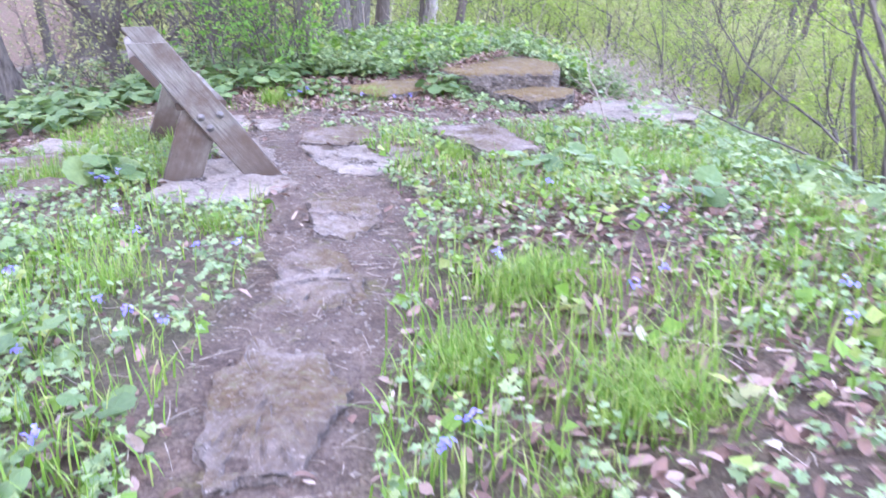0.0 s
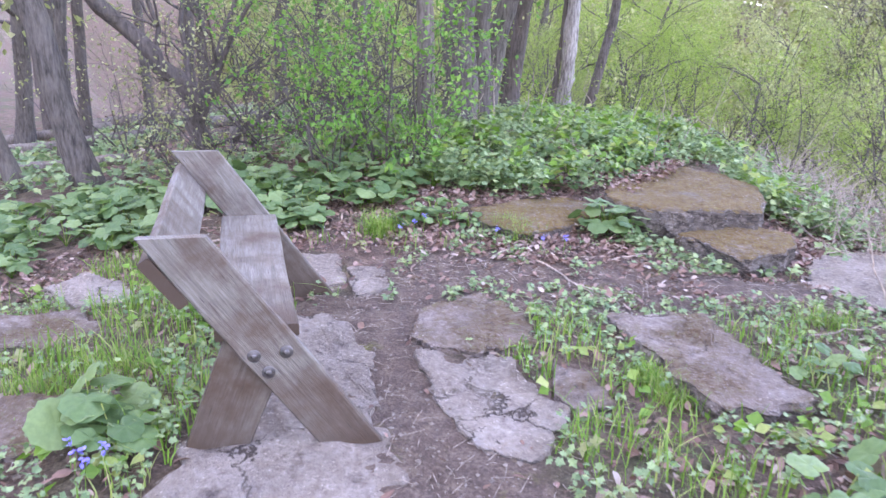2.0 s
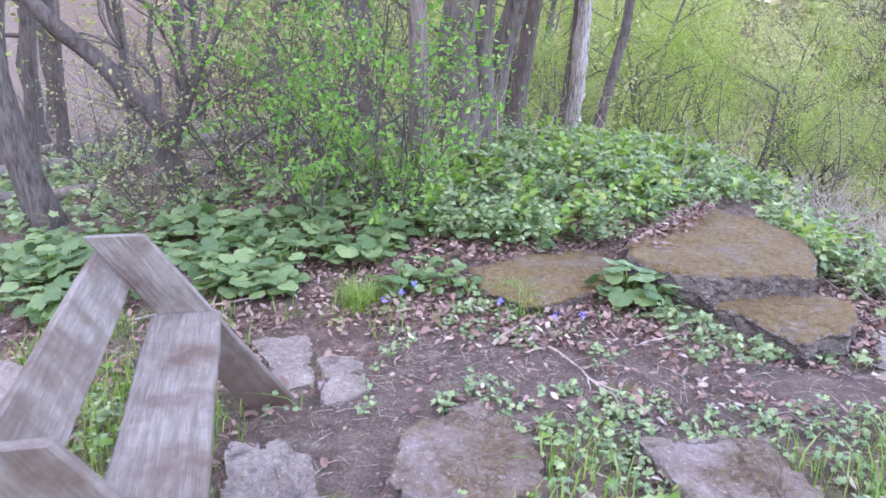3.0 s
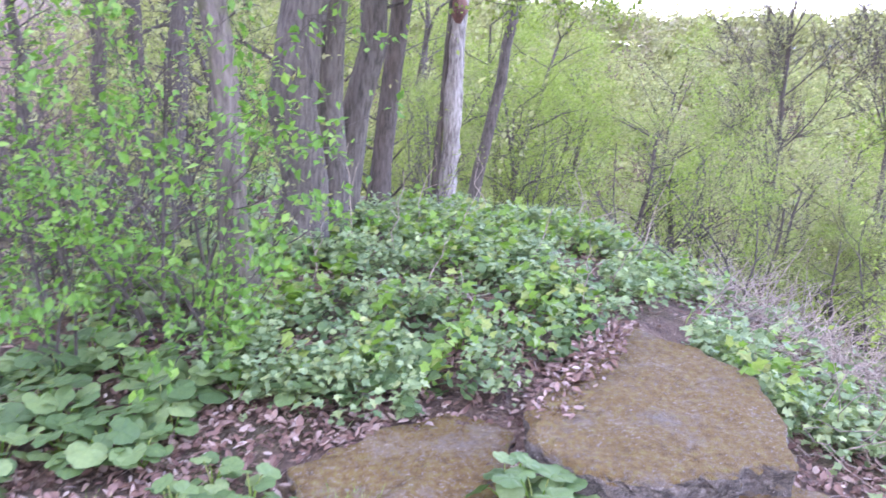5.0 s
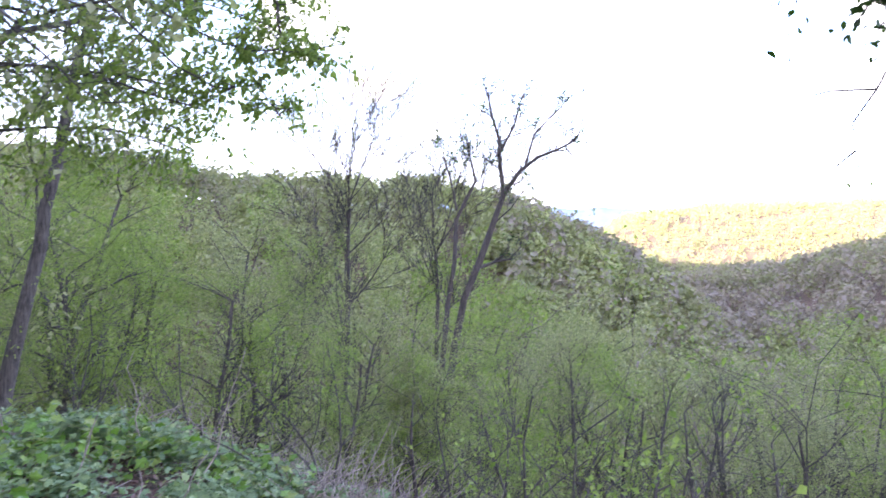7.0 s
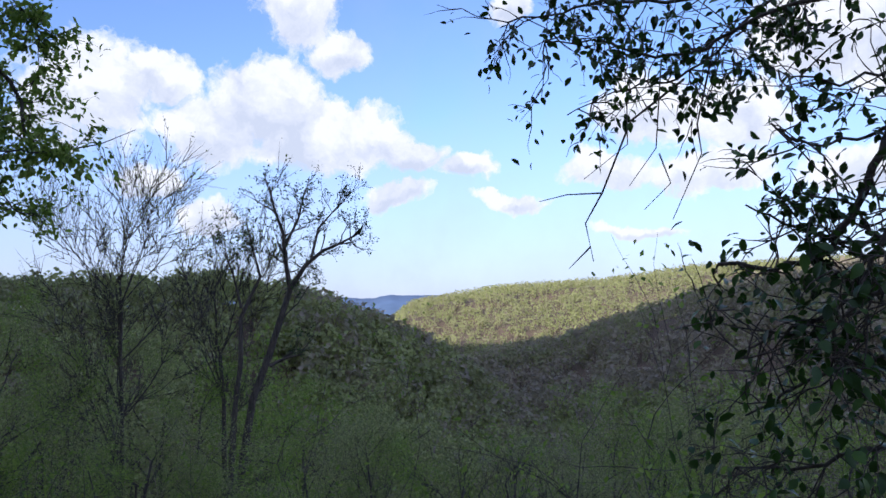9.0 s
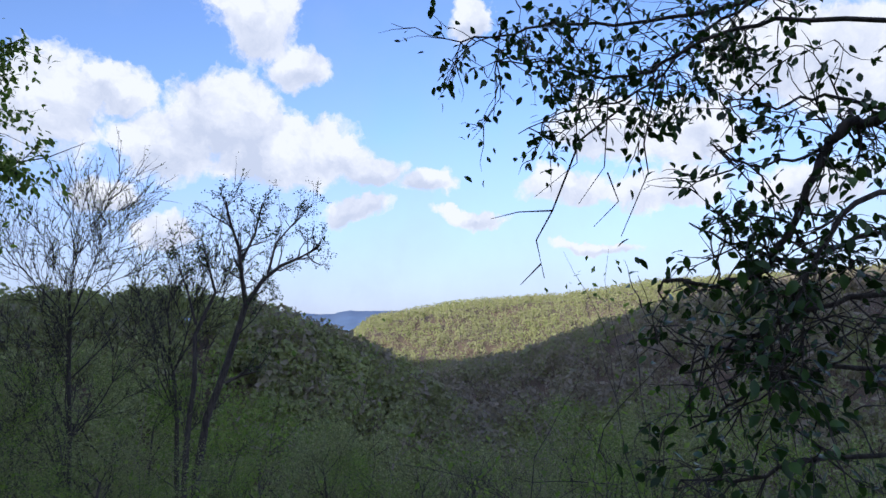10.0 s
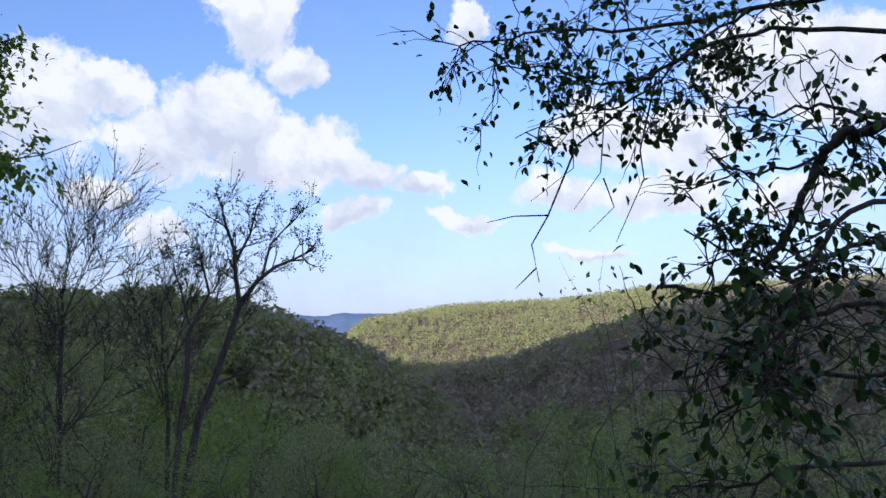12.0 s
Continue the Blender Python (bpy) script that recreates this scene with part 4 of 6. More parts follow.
def snag():
    t = thing("dead_tree", "broken barkless grey tree stub with a red split", "tree", "", (-0.3, 13.6, gz(-0.3, 13.6)))
    g = Geo()
    h = 3.25 - gz(-0.3, 13.6)
    z = np.linspace(-0.4, h, 22)
    p = np.stack([0.06 * z + 0.03 * np.sin(z * 2), 0.02 * np.sin(z * 3), z], -1)
    tube(g, p, np.interp(z, [-0.4, 0, h], [0.18, 0.125, 0.085]), 10, rough=0.5)
    g.f.append(np.array([[g.n - 10 + q for q in range(10)]]))
    part("trunk", g, SNAG, t, "bare grey snag wood")
    g = Geo()
    zz = np.linspace(h * 0.70, h * 0.80, 5)
    tube(g, np.stack([0.06 * zz + 0.03 * np.sin(zz * 2), 0 * zz - 0.05, zz], -1), [0.03, 0.085, 0.1, 0.08, 0.03], 7, rough=0.5)
    part("split", g, HEARTWOOD, t, "torn reddish heartwood")
    g = Geo()
    zz = np.linspace(0, h * 0.82, 9)
    tube(g, np.stack([0.06 * zz - 0.12, 0 * zz - 0.02, zz], -1), np.linspace(0.05, 0.03, 9), 6, rough=0.5)
    part("bark_strip", g, BARK_DARK, t, "dark strip of hanging bark")


snag()
tree("tree", "slim grey tree leaning beside the snag", up_to((0.0, 16.0, gz(0, 16.0)), (0.73, 15.95, 2.72), 5.5), [0.11, 0.09, 0.07, 0.04], BARK, 107, [(0.75, (0.5, -0.3, 0.6), 1.6, 0.04, 2, 4)], YOUNG)

# trees on the wooded side
LEFTWOOD = "trees on the wooded side"
tree("tree", "grey furrowed tree trunk leaning above heart-leaved plants", up_to((-5.15, 8.95, gz(-5.15, 8.95)), (-5.47, 8.75, 1.7), 8.0), [0.14, 0.125, 0.1, 0.05], BARK, 111, [(0.6, (-0.5, 0.1, 0.7), 2.5, 0.05, 2, 4)], YOUNG, LEFTWOOD)
tree("tree", "slim grey trunk with a leaning side stem", up_to((-6.0, 9.0, gz(-6.0, 9.0)), (-6.5, 8.8, 1.7), 7.0), [0.09, 0.08, 0.06, 0.03], BARK, 112, [(0.15, (-0.75, -0.1, 0.6), 1.8, 0.035, 1, 3)], YOUNG, LEFTWOOD)
tree("tree", "dark crooked many-stemmed small tree", [(-4.15, 9.6, gz(-4.15, 9.6)), (-4.25, 9.55, 0.7), (-4.6, 9.35, 1.15), (-5.1, 9.05, 1.75), (-5.6, 8.8, 2.5)], [0.11, 0.095, 0.08, 0.05], BARK_DARK, 113,
     [(0.18, (0.5, -0.1, 0.9), 1.8, 0.04, 2, 5), (0.22, (0.1, 0.2, 1), 2.0, 0.04, 2, 5), (0.28, (-0.2, 0.2, 1), 1.8, 0.035, 2, 5), (0.12, (0.8, 0.0, 0.6), 1.6, 0.03, 2, 5), (0.5, (0.2, 0, 1), 1.4, 0.03, 2, 5), (0.7, (-0.1, 0.1, 1), 1.4, 0.03, 2, 5)],
     ("diamond", 2, 0.05, 0.05, SPRING, 0.5), LEFTWOOD)
for i, (x, y, r, lean) in enumerate([(-8.2, 13.5, 0.1, 0.05), (-7.6, 14.6, 0.09, -0.04), (-10.5, 15.0, 0.16, 0.1), (-12, 18, 0.2, 0.0), (-9.3, 19.5, 0.15, 0.05), (-6.2, 17.5, 0.14, 0.03), (-4.4, 15.0, 0.12, -0.05),
                                    (-3.4, 13.2, 0.13, 0.04), (-5.3, 21, 0.18, 0.03), (-2.6, 19.0, 0.15, 0.0), (-14.5, 22, 0.2, 0.05), (-11.5, 25, 0.2, -0.03), (-7.9, 25.5, 0.2, 0.02), (-3.9, 26, 0.2, 0.02), (-16, 17, 0.2, 0.02), (-18, 26, 0.22, 0.0),
                                    (-7.0, 11.2, 0.08, 0.12), (-0.9, 24, 0.17, 0.03)]):
    z0 = gz(x, y)
    rr = np.random.default_rng(300 + i)
    tree("tree", "grey woodland tree trunk with thin spring leaves", [(x, y, z0), (x + lean * 3, y, z0 + 3), (x + lean * 5, y + 0.2, z0 + 6), (x + lean * 6, y, z0 + 10)], [r, r * 0.85, r * 0.65, r * 0.3], BARK if i % 3 else BARK_DARK, 130 + i,
         [(f, (rr.normal(), rr.normal(), 0.5), 3.0, r * 0.3, 2, 4) for f in (0.3, 0.45, 0.58, 0.72, 0.9)], ("diamond", 4, 0.16, 0.2, SPRING, 0.8), LEFTWOOD, sides=8)


def fallen_log(x, y, a, length, r, seed):
    rng = np.random.default_rng(seed)
    g = Geo()
    s = np.linspace(0, length, 9)
    px, py = x + s * math.cos(a), y + s * math.sin(a)
    p = np.stack([px, py, terrain(px, py) + r * 0.7], -1)
    p[:, 2] = np.linspace(p[0, 2], p[-1, 2], 9) + rng.normal(0, r * 0.1, 9)
    tube(g, p, np.linspace(r, r * 0.7, 9), 9, rough=0.2)
    for first in (0, g.n - 9):
        g.f.append(np.array([[first + q for q in range(9)]]))
    solo("fallen_log", g, BARK_MOSS, "dark mossy log lying in the woods", "log", "fallen logs")


for i, (x, y, a, l, r) in enumerate([(-9.5, 12.5, 0.3, 3.0, 0.13), (-7.2, 10.2, 0.1, 1.6, 0.1), (-10.5, 17.0, -0.1, 4.0, 0.16), (-6.3, 14.2, 0.7, 2.6, 0.12), (-5.0, 12.2, 0.2, 2.0, 0.1), (-13, 14.5, 0.4, 4.0, 0.15)]):
    fallen_log(x, y, a, l, r, 620 + i)


# ---------------------------------------------------------------- shrubs and brush
def shrub(name, label, at_, height, spread, stems, seed, mat, leaf, group="", twig=BARK_DARK, depth=2):
    rng = np.random.default_rng(seed)
    x, y = at_
    t = thing(name, label, "shrub", group, (x, y, gz(x, y)))
    tips = []
    for _ in range(stems):
        g = Geo()
        a = rng.uniform(0, 2 * np.pi)
        d = (spread * math.cos(a), spread * math.sin(a), 1)
        branch_out(g, rng, (0.12 * math.cos(a), 0.12 * math.sin(a), -0.1), d, height * rng.uniform(0.7, 1.1), 0.013 * height / 1.5, depth, tips, 5, 4, 0.18, 0.08)
        part("stem", g, twig, t)
    if leaf:
        shape, per, size, scatter, prob = leaf
        c = Geo()
        leaf_sprays(rng, c, tips, shape, per, size, scatter, prob=prob)
        part("foliage", c, mat, t, smooth=False)
    return t


BRIGHT = ("diamond", 6, 0.055, 0.04, 0.5)
for i, (x, y, h, sp, n) in enumerate([(-1.85, 8.6, 1.75, 0.5, 6), (-1.55, 8.35, 1.3, 0.45, 4), (-2.5, 8.75, 1.6, 0.5, 5), (-2.2, 8.3, 1.2, 0.5, 3)]):
    shrub("shrub", "bright green leafy shrub in front of grey trunks", (x, y), h, sp, n, 210 + i, SHRUB, BRIGHT, "bright shrubs")
for i, (x, y, h) in enumerate([(-3.1, 9.4, 1.5), (-3.5, 8.9, 1.1), (-2.9, 10.2, 1.6), (-3.8, 10.4, 1.8), (-2.3, 10.6, 1.7), (-4.6, 10.9, 1.8), (-3.2, 11.8, 2.0), (-5.4, 10.4, 1.3), (-2.7, 9.3, 1.3), (-3.3, 10.0, 1.9), (-4.0, 9.0, 0.9), (-6.3, 11.6, 1.7), (-7.4, 12.4, 1.5), (-1.9, 9.6, 1.2), (-4.4, 12.8, 2.2), (-2.2, 12.2, 2.0)]):
    shrub("brush", "bare brown brushwood with few leaves", (x, y), h, 0.8, 5, 230 + i, SPRING, ("diamond", 2, 0.05, 0.05, 0.35), "bare brush")
for i, (x, y, h) in enumerate([(2.6, 6.6, 2.2), (3.0, 7.6, 2.4), (2.7, 8.6, 2.0), (3.4, 5.6, 2.4), (2.2, 10.2, 1.6), (1.6, 11.4, 1.6), (0.6, 12.6, 1.5), (2.9, 9.6, 2.2), (2.9, 4.6, 2.0), (2.5, 3.4, 2.0), (3.5, 2.6, 2.2), (-0.4, 13.0, 1.2)]):
    shrub("sapling", "thin sapling with small pale spring leaves", (x, y), min(h + 0.4, 1.25 - gz(x, y) if y > 5 else 9), 0.35, 3, 250 + i, FRESH, ("diamond", 6, 0.034, 0.06, 0.5), "edge saplings", BARK)


def twig_tangle():
    """Pale dead stems matted along the drop."""
    rng = np.random.default_rng(77)
    g = Geo()
    n = 0
    while n < 1200:
        x, y = rng.uniform(0.9, 3.2), rng.uniform(7.0, 12.2)
        s = max(x - 2.35, 0.62 * x + 0.78 * y - 9.9)
        if not -1.0 < s < 0.9 or (x < 1.35 and y < 8.9) or rng.random() > math.exp(-((s + 0.05) / 0.55) ** 2):
            continue
        n += 1
        a = rng.uniform(0, 2 * np.pi)
        p = wander(rng, (x, y, gz(x, y) + rng.uniform(0, 0.1)), (math.cos(a), math.sin(a), rng.uniform(0.0, 1.0)), rng.uniform(0.25, 0.8), 5, 0.3, -0.06)
        tube(g, p, np.linspace(0.005, 0.002, 6), 3)
    solo("dead_stems", g, TWIG, "tangle of pale dead stems along the edge", "brushwood", kind="stuff")


twig_tangle()


# sticks lying or standing on the ground
def stick(p, q, r, seed, label, mat=TWIG):
    rng = np.random.default_rng(seed)
    g = Geo()
    p, q = np.array(p, float), np.array(q, float)
    s = np.linspace(0, 1, 8)[:, None]
    pts = p + (q - p) * s + rng.normal(0, 0.02 * np.linalg.norm(q - p), (8, 3)) * np.array([1, 1, 0.3])
    tube(g, pts, np.linspace(r, r * 0.4, 8), 5)
    j = pts[4]
    tube(g, wander(rng, j, unit(q - p) + rng.normal(0, 0.6, 3) * np.array([1, 1, 0.3]), np.linalg.norm(q - p) * 0.3, 4, 0.15), np.linspace(r * 0.5, r * 0.2, 5), 4)
    solo("stick", g, mat, label, "stick", "fallen sticks")


for i, (x, y, a, l, r) in enumerate([(-0.75, 6.35, 1.1, 0.3, 0.012), (-0.45, 6.4, -1.0, 0.6, 0.008), (-0.3, 6.2, -0.9, 0.45, 0.007), (0.0, 6.5, 0.6, 0.4, 0.006), (-2.9, 6.6, 0.3, 0.8, 0.01), (0.55, 8.0, 0.9, 0.5, 0.006), (0.35, 8.3, 0.2, 0.5, 0.006), (-0.3, 9.2, 0.5, 0.6, 0.008), (0.2, 9.8, 0.7, 0.7, 0.008), (-0.9, 9.4, 1.0, 0.6, 0.008), (0.5, 2.0, -0.5, 0.5, 0.008), (0.9, 5.6, 0.4, 0.5, 0.007)]):
    q = (x + l * math.cos(a), y + l * math.sin(a))
    stick((x, y, gz(x, y) + 0.02), (*q, gz(*q) + 0.03), r, 500 + i, "pale dry fallen stick on the ground")
for i, (x, y, h, dx, dy) in enumerate([(0.55, 9.05, 0.5, 0.02, 0.05), (1.1, 10.1, 0.9, 0.35, 0.1), (-0.75, 9.9, 0.75, 0.12, 0.0), (-1.0, 10.2, 0.9, -0.1, 0.1), (-0.3, 10.6, 0.5, 0.3, 0.2), (0.1, 11.0, 0.9, -0.15, 0.1), (1.9, 9.6, 0.7, 0.3, 0.0), (1.25, 5.3, 0.6, -0.2, 0.3), (-0.5, 9.3, 0.45, 0.2, 0.05), (0.75, 9.4, 0.4, 0.25, 0.1), (-1.2, 9.2, 0.6, 0.1, -0.1), (0.3, 9.9, 0.55, 0.2, 0.1), (-0.1, 8.9, 0.35, -0.15, 0.1), (1.3, 9.2, 0.5, 0.3, -0.1), (0.9, 10.6, 0.8, -0.1, 0.2), (-0.6, 10.9, 0.8, 0.2, 0.0)]):
    stick((x, y, gz(x, y) - 0.03), (x + dx, y + dy, gz(x, y) + h), 0.007, 540 + i, "thin dead stem standing among herbs")


# ---------------------------------------------------------------- herbs
def on_slab(x, y, grow=1.05):
    hit = np.zeros(np.shape(x), bool)
    for o in SLABS:
        c = o.mean(0)
        q = c + (o - c) * grow
        inside = np.zeros(np.shape(x), bool)
        for (ax, ay), (bx, by) in zip(q, np.roll(q, -1, 0)):
            cond = ((ay > y) != (by > y)) & (x < (bx - ax) * (y - ay) / (by - ay + 1e-12) + ax)
            inside ^= cond
        hit |= inside
    return hit


LEDGE = [np.array([(0.8, 8.7), (1.22, 7.92), (1.23, 7.02), (0.86, 6.5), (0.14, 6.85), (-0.02, 7.4), (0.28, 7.86)]), np.array([(-0.99, 7.3), (-0.3, 7.84), (0, 7.7), (-0.32, 6.88), (-0.84, 6.92)])]
SLABS += LEDGE


def blotch(x, y, spots):
    """How strongly a plant grows: the greatest of soft round patches."""
    d = np.zeros(np.shape(x))
    for px, py, rx, ry in spots:
        d = np.maximum(d, 1 - np.sqrt(((x - px) / rx) ** 2 + ((y - py) / ry) ** 2))
    return d


def scatter(rng, n, box, keep):
    """n points of the box where keep(x, y) beats a random number."""
    xs, ys = [], []
    while sum(map(len, xs)) < n:
        x, y = rng.uniform(box[0], box[1], 4000), rng.uniform(box[2], box[3], 4000)
        ok = rng.random(4000) < keep(x, y)
        xs.append(x[ok])
        ys.append(y[ok])
        if len(xs) > 400:
            break
    return np.concatenate(xs)[:n], np.concatenate(ys)[:n]


# heart-leaved plants: eight kinds of leaf mesh, many plants, each leaf a part
def heart_leaf_meshes():
    """Broad crinkled leaves, notched at the stalk and scalloped round the rim."""
    out = []
    for k in range(8):
        rng = np.random.default_rng(60 + k)
        a = np.linspace(-np.pi, np.pi, 25)[:-1]
        rim = 0.56 * (1 - 0.5 * np.exp(-((np.abs(a) - np.pi) / 0.34) ** 2)) * (1 + 0.07 * np.cos(a) + 0.1 * np.exp(-(a / 0.3) ** 2))
        rim = rim * (1 + 0.035 * np.where(np.arange(24) % 2, 1, -1) + rng.normal(0, 0.025, 24))
        rows = []
        cup, fold, wave = rng.uniform(-0.1, 0.22), rng.uniform(0.05, 0.3), rng.uniform(0, 6.28)
        for f in (0.04, 0.36, 0.7, 1.0):
            x, y = 0.36 + f * rim * np.cos(a), f * rim * np.sin(a) * rng.uniform(0.96, 1.06)
            z = fold * np.abs(y) * (1 - 0.7 * f) - cup * f * f * 0.5 + 0.035 * f * np.sin(5 * a + wave) + 0.016 * np.cos(9 * a) * f * (1.4 - f) * 2
            rows.append(np.stack([x, y, z], -1))
        g = Geo()
        i = np.arange(3)[:, None] * 24
        q = np.arange(24)[None]
        q2 = (q + 1) % 24
        g.add(np.array(rows), np.stack([i + q, i + 24 + q, i + 24 + q2, i + q2], -1).reshape(-1, 4))
        g.f.append(np.arange(24)[None])
        out.append(g.data("leaf", HEART, True))
    return out


HEART_MESH = heart_leaf_meshes()


def heart_plant(x, y, z, size, n, seed, group):
    rng = np.random.default_rng(seed)
    t = thing("heart_leaved_plant", "low green plant with broad heart-shaped leaves", "plant", group, (x, y, z))
    stems = Geo()
    for i in range(n):
        a = 2.4 * i + rng.uniform(-0.4, 0.4)
        rad = size * (0.35 + 0.9 * math.sqrt((i + 0.5) / n)) * rng.uniform(0.7, 1.1)
        h = size * rng.uniform(0.75, 1.35) * (1.15 - 0.5 * i / n)
        tip = np.array([rad * math.cos(a) * 0.6, rad * math.sin(a) * 0.6, h])
        s = np.linspace(0, 1, 4)[:, None]
        tube(stems, tip * s + np.array([0, 0, 0.12 * size]) * np.sin(s * np.pi), [0.004, 0.0035, 0.003, 0.0025], 4)
        L = size * rng.uniform(0.6, 1.05)
        ob = part("leaf", HEART_MESH[int(rng.integers(8))], None, t)
        ob.matrix_local = Matrix.LocRotScale(tuple(tip), Euler((rng.normal(0, 0.32), rng.normal(0.1, 0.28), a + rng.normal(0, 0.4))), (L, L, L))
    part("stalk", stems, GRASS, t)
    return t


def heart_drifts():
    rng = np.random.default_rng(61)
    spots = [(-2.0, 7.2, 0.75, 0.75), (-3.2, 7.6, 1.2, 0.75), (-4.6, 7.2, 1.4, 1.0), (-2.6, 7.9, 1.1, 0.5)]
    x, y = scatter(rng, 175, (-5.8, -1.1, 6.1, 8.7), lambda x, y: (blotch(x, y, spots) > 0.02) * (np.hypot(x + 1.75, y - 6.8) > 0.32) * ~on_slab(x, y))
    for i in range(len(x)):
        heart_plant(x[i], y[i], gz(x[i], y[i]), rng.uniform(0.09, 0.145), 9, 700 + i, "heart-leaved drift")
    for i, (px, py, s, n) in enumerate([(-2.02, 4.2, 0.15, 12), (-1.87, 4.08, 0.13, 9), (0.0, 7.02, 0.15, 12), (0.12, 7.0, 0.13, 9), (-0.1, 7.12, 0.13, 9), (0.5, 4.1, 0.12, 6), (0.72, 4.25, 0.12, 6), (0.9, 4.0, 0.1, 6), (0.75, 5.05, 0.1, 5), (0.9, 5.2, 0.1, 5), (1.15, 3.2, 0.11, 6), (-0.9, 1.6, 0.09, 6), (-1.25, 2.0, 0.1, 6), (-1.0, 1.35, 0.1, 6), (-1.08, 7.1, 0.1, 9), (-1.25, 7.2, 0.09, 8), (-0.95, 7.0, 0.08, 8), (-1.15, 6.92, 0.08, 7), (-1.05, 7.85, 0.12, 9), (-0.7, 8.0, 0.12, 9), (-1.35, 7.9, 0.12, 9), (1.5, 2.4, 0.11, 5), (1.8, 3.6, 0.13, 6), (-1.9, 2.9, 0.1, 6)]):
        heart_plant(px, py, max(gz(px, py), 0.0), s, n, 800 + i, "heart-leaved clumps")
    for i in range(9):
        px, py = rng.uniform(-1.5, -0.1), rng.uniform(7.95, 8.6)
        heart_plant(px, py, gz(px, py), rng.uniform(0.09, 0.14), 7, 860 + i, "heart-leaved clumps")


heart_drifts()


def herb_carpet(name, label, n, box, keep, size, height, seed, shape="lobed", mat=HERB, leafs=5):
    """Small herbs nobody could count: rosettes of leaves on short stems."""
    rng = np.random.default_rng(seed)
    x, y = scatter(rng, n, box, keep)
    z = terrain(x, y)
    h = height * rng.uniform(0.35, 1.0, len(x))
    P = np.repeat(np.stack([x, y, z + h], -1), leafs, 0)
    m = len(P)
    a = rng.uniform(0, 2 * np.pi, m)
    tilt = rng.normal(0.0, 0.45, m)
    D = np.stack([np.cos(a), np.sin(a), tilt], -1)
    P = P + D * 0.2 * size + np.stack([0 * a, 0 * a, rng.normal(0, 0.25 * height, m)], -1)
    N = unit(rng.normal(0, 0.45, (m, 3)) + np.array([0, 0, 1]))
    s = size * rng.uniform(0.55, 1.2, m)
    g = Geo()
    leaves(g, shape, P, D, N, s, s * 0.95, rng.uniform(-0.05, 0.2, m))
    solo(name, g, mat, label, "plants", kind="stuff", smooth=False)


grown = lambda x, y: (1 - sstep(bareness(x, y), 0.05, 0.5)) * ~on_slab(x, y)
MOUND = [(-0.6, 9.3, 1.6, 1.3), (0.2, 10.6, 1.9, 1.6), (-0.9, 8.3, 0.9, 0.6), (-1.9, 9.6, 1.4, 1.0), (1.55, 8.4, 0.55, 0.9), (-0.7, 7.95, 0.8, 0.35)]
herb_carpet("low_herbs", "dense lobed green herbs over the mound", 4600, (-3.5, 2.2, 7.5, 12.6), lambda x, y: np.clip(blotch(x, y, MOUND) * 3, 0, 1) * (0.06 + 0.94 * (fbm(x * 2.9, y * 2.9, 51) > 0.55)) * ~on_slab(x, y), 0.055, 0.2, 901)
VERGE = lambda x, y: grown(x, y) * np.clip((fbm(x * 1.6, y * 1.6, 52) - 0.36) * 5, 0.12, 1)
herb_carpet("verge_herbs", "mixed small green herbs beside the path", 4300, (-4.6, 3.0, -1.5, 5.6), lambda x, y: VERGE(x, y) * (np.where(x > 0.1, 0.5, 0.9)) * sstep(x, -4.6, -3.0) * sstep(y, -1.5, 1), 0.034, 0.085, 902)
herb_carpet("verge_sprouts", "narrow-leaved green sprouts beside the path", 900, (-4.4, 3.0, -1.0, 6.2), lambda x, y: VERGE(x, y) * sstep(x, -4.4, -3), 0.06, 0.055, 903, "diamond", GRASS, 4)
herb_carpet("pale_seedlings", "pale yellow-green lobed seedlings in the verge", 45, (-3.0, 2.4, 1.0, 7.2), lambda x, y: grown(x, y) * (fbm(x * 2.2, y * 2.2, 60) > 0.55), 0.065, 0.09, 910, "lobed", SPRING, 5)
herb_carpet("ledge_herbs", "small herbs growing between the slabs", 620, (-1.3, 1.8, 5.2, 7.4), lambda x, y: (fbm(x * 2.6, y * 2.6, 55) > 0.52) * 0.8 * ~on_slab(x, y, 0.96), 0.034, 0.04, 904)
herb_carpet("round_herbs", "round-leaved pale herbs along the mound foot", 160, (-2.2, 0.9, 7.6, 10.2), lambda x, y: np.clip(blotch(x, y, [(-0.9, 8.25, 1.2, 0.6), (-0.2, 8.9, 1.0, 0.8), (0.4, 9.4, 0.8, 0.6)]) * 3, 0, 1) * (fbm(x * 3, y * 3, 57) > 0.45) * ~on_slab(x, y), 0.06, 0.14, 908, "heart", HEART, 4)
herb_carpet("taller_herbs", "taller yellow-green herbs standing in the mound", 420, (-2.6, 1.9, 7.9, 12.0), lambda x, y: np.clip(blotch(x, y, MOUND) * 2, 0, 1) * (fbm(x * 2.4 + 9, y * 2.4, 53) > 0.53) * ~on_slab(x, y), 0.085, 0.27, 909, "lobed", GRASS, 5)
herb_carpet("crevice_herbs", "yellow-green herbs at the foot of the ledge", 70, (0.1, 1.4, 6.45, 7.0), lambda x, y: (fbm(x * 4, y * 4, 54) > 0.5) * (np.abs(y - 6.72 - 0.1 * np.sin(x * 9)) < 0.16) * 1.0, 0.05, 0.07, 907)
herb_carpet("wood_herbs", "green herbs on the woodland floor", 1700, (-9, 0, 8.6, 18), lambda x, y: np.clip((fbm(x * 0.9, y * 0.9, 56) - 0.4) * 4, 0, 1) * (x < -1.6), 0.1, 0.14, 905)
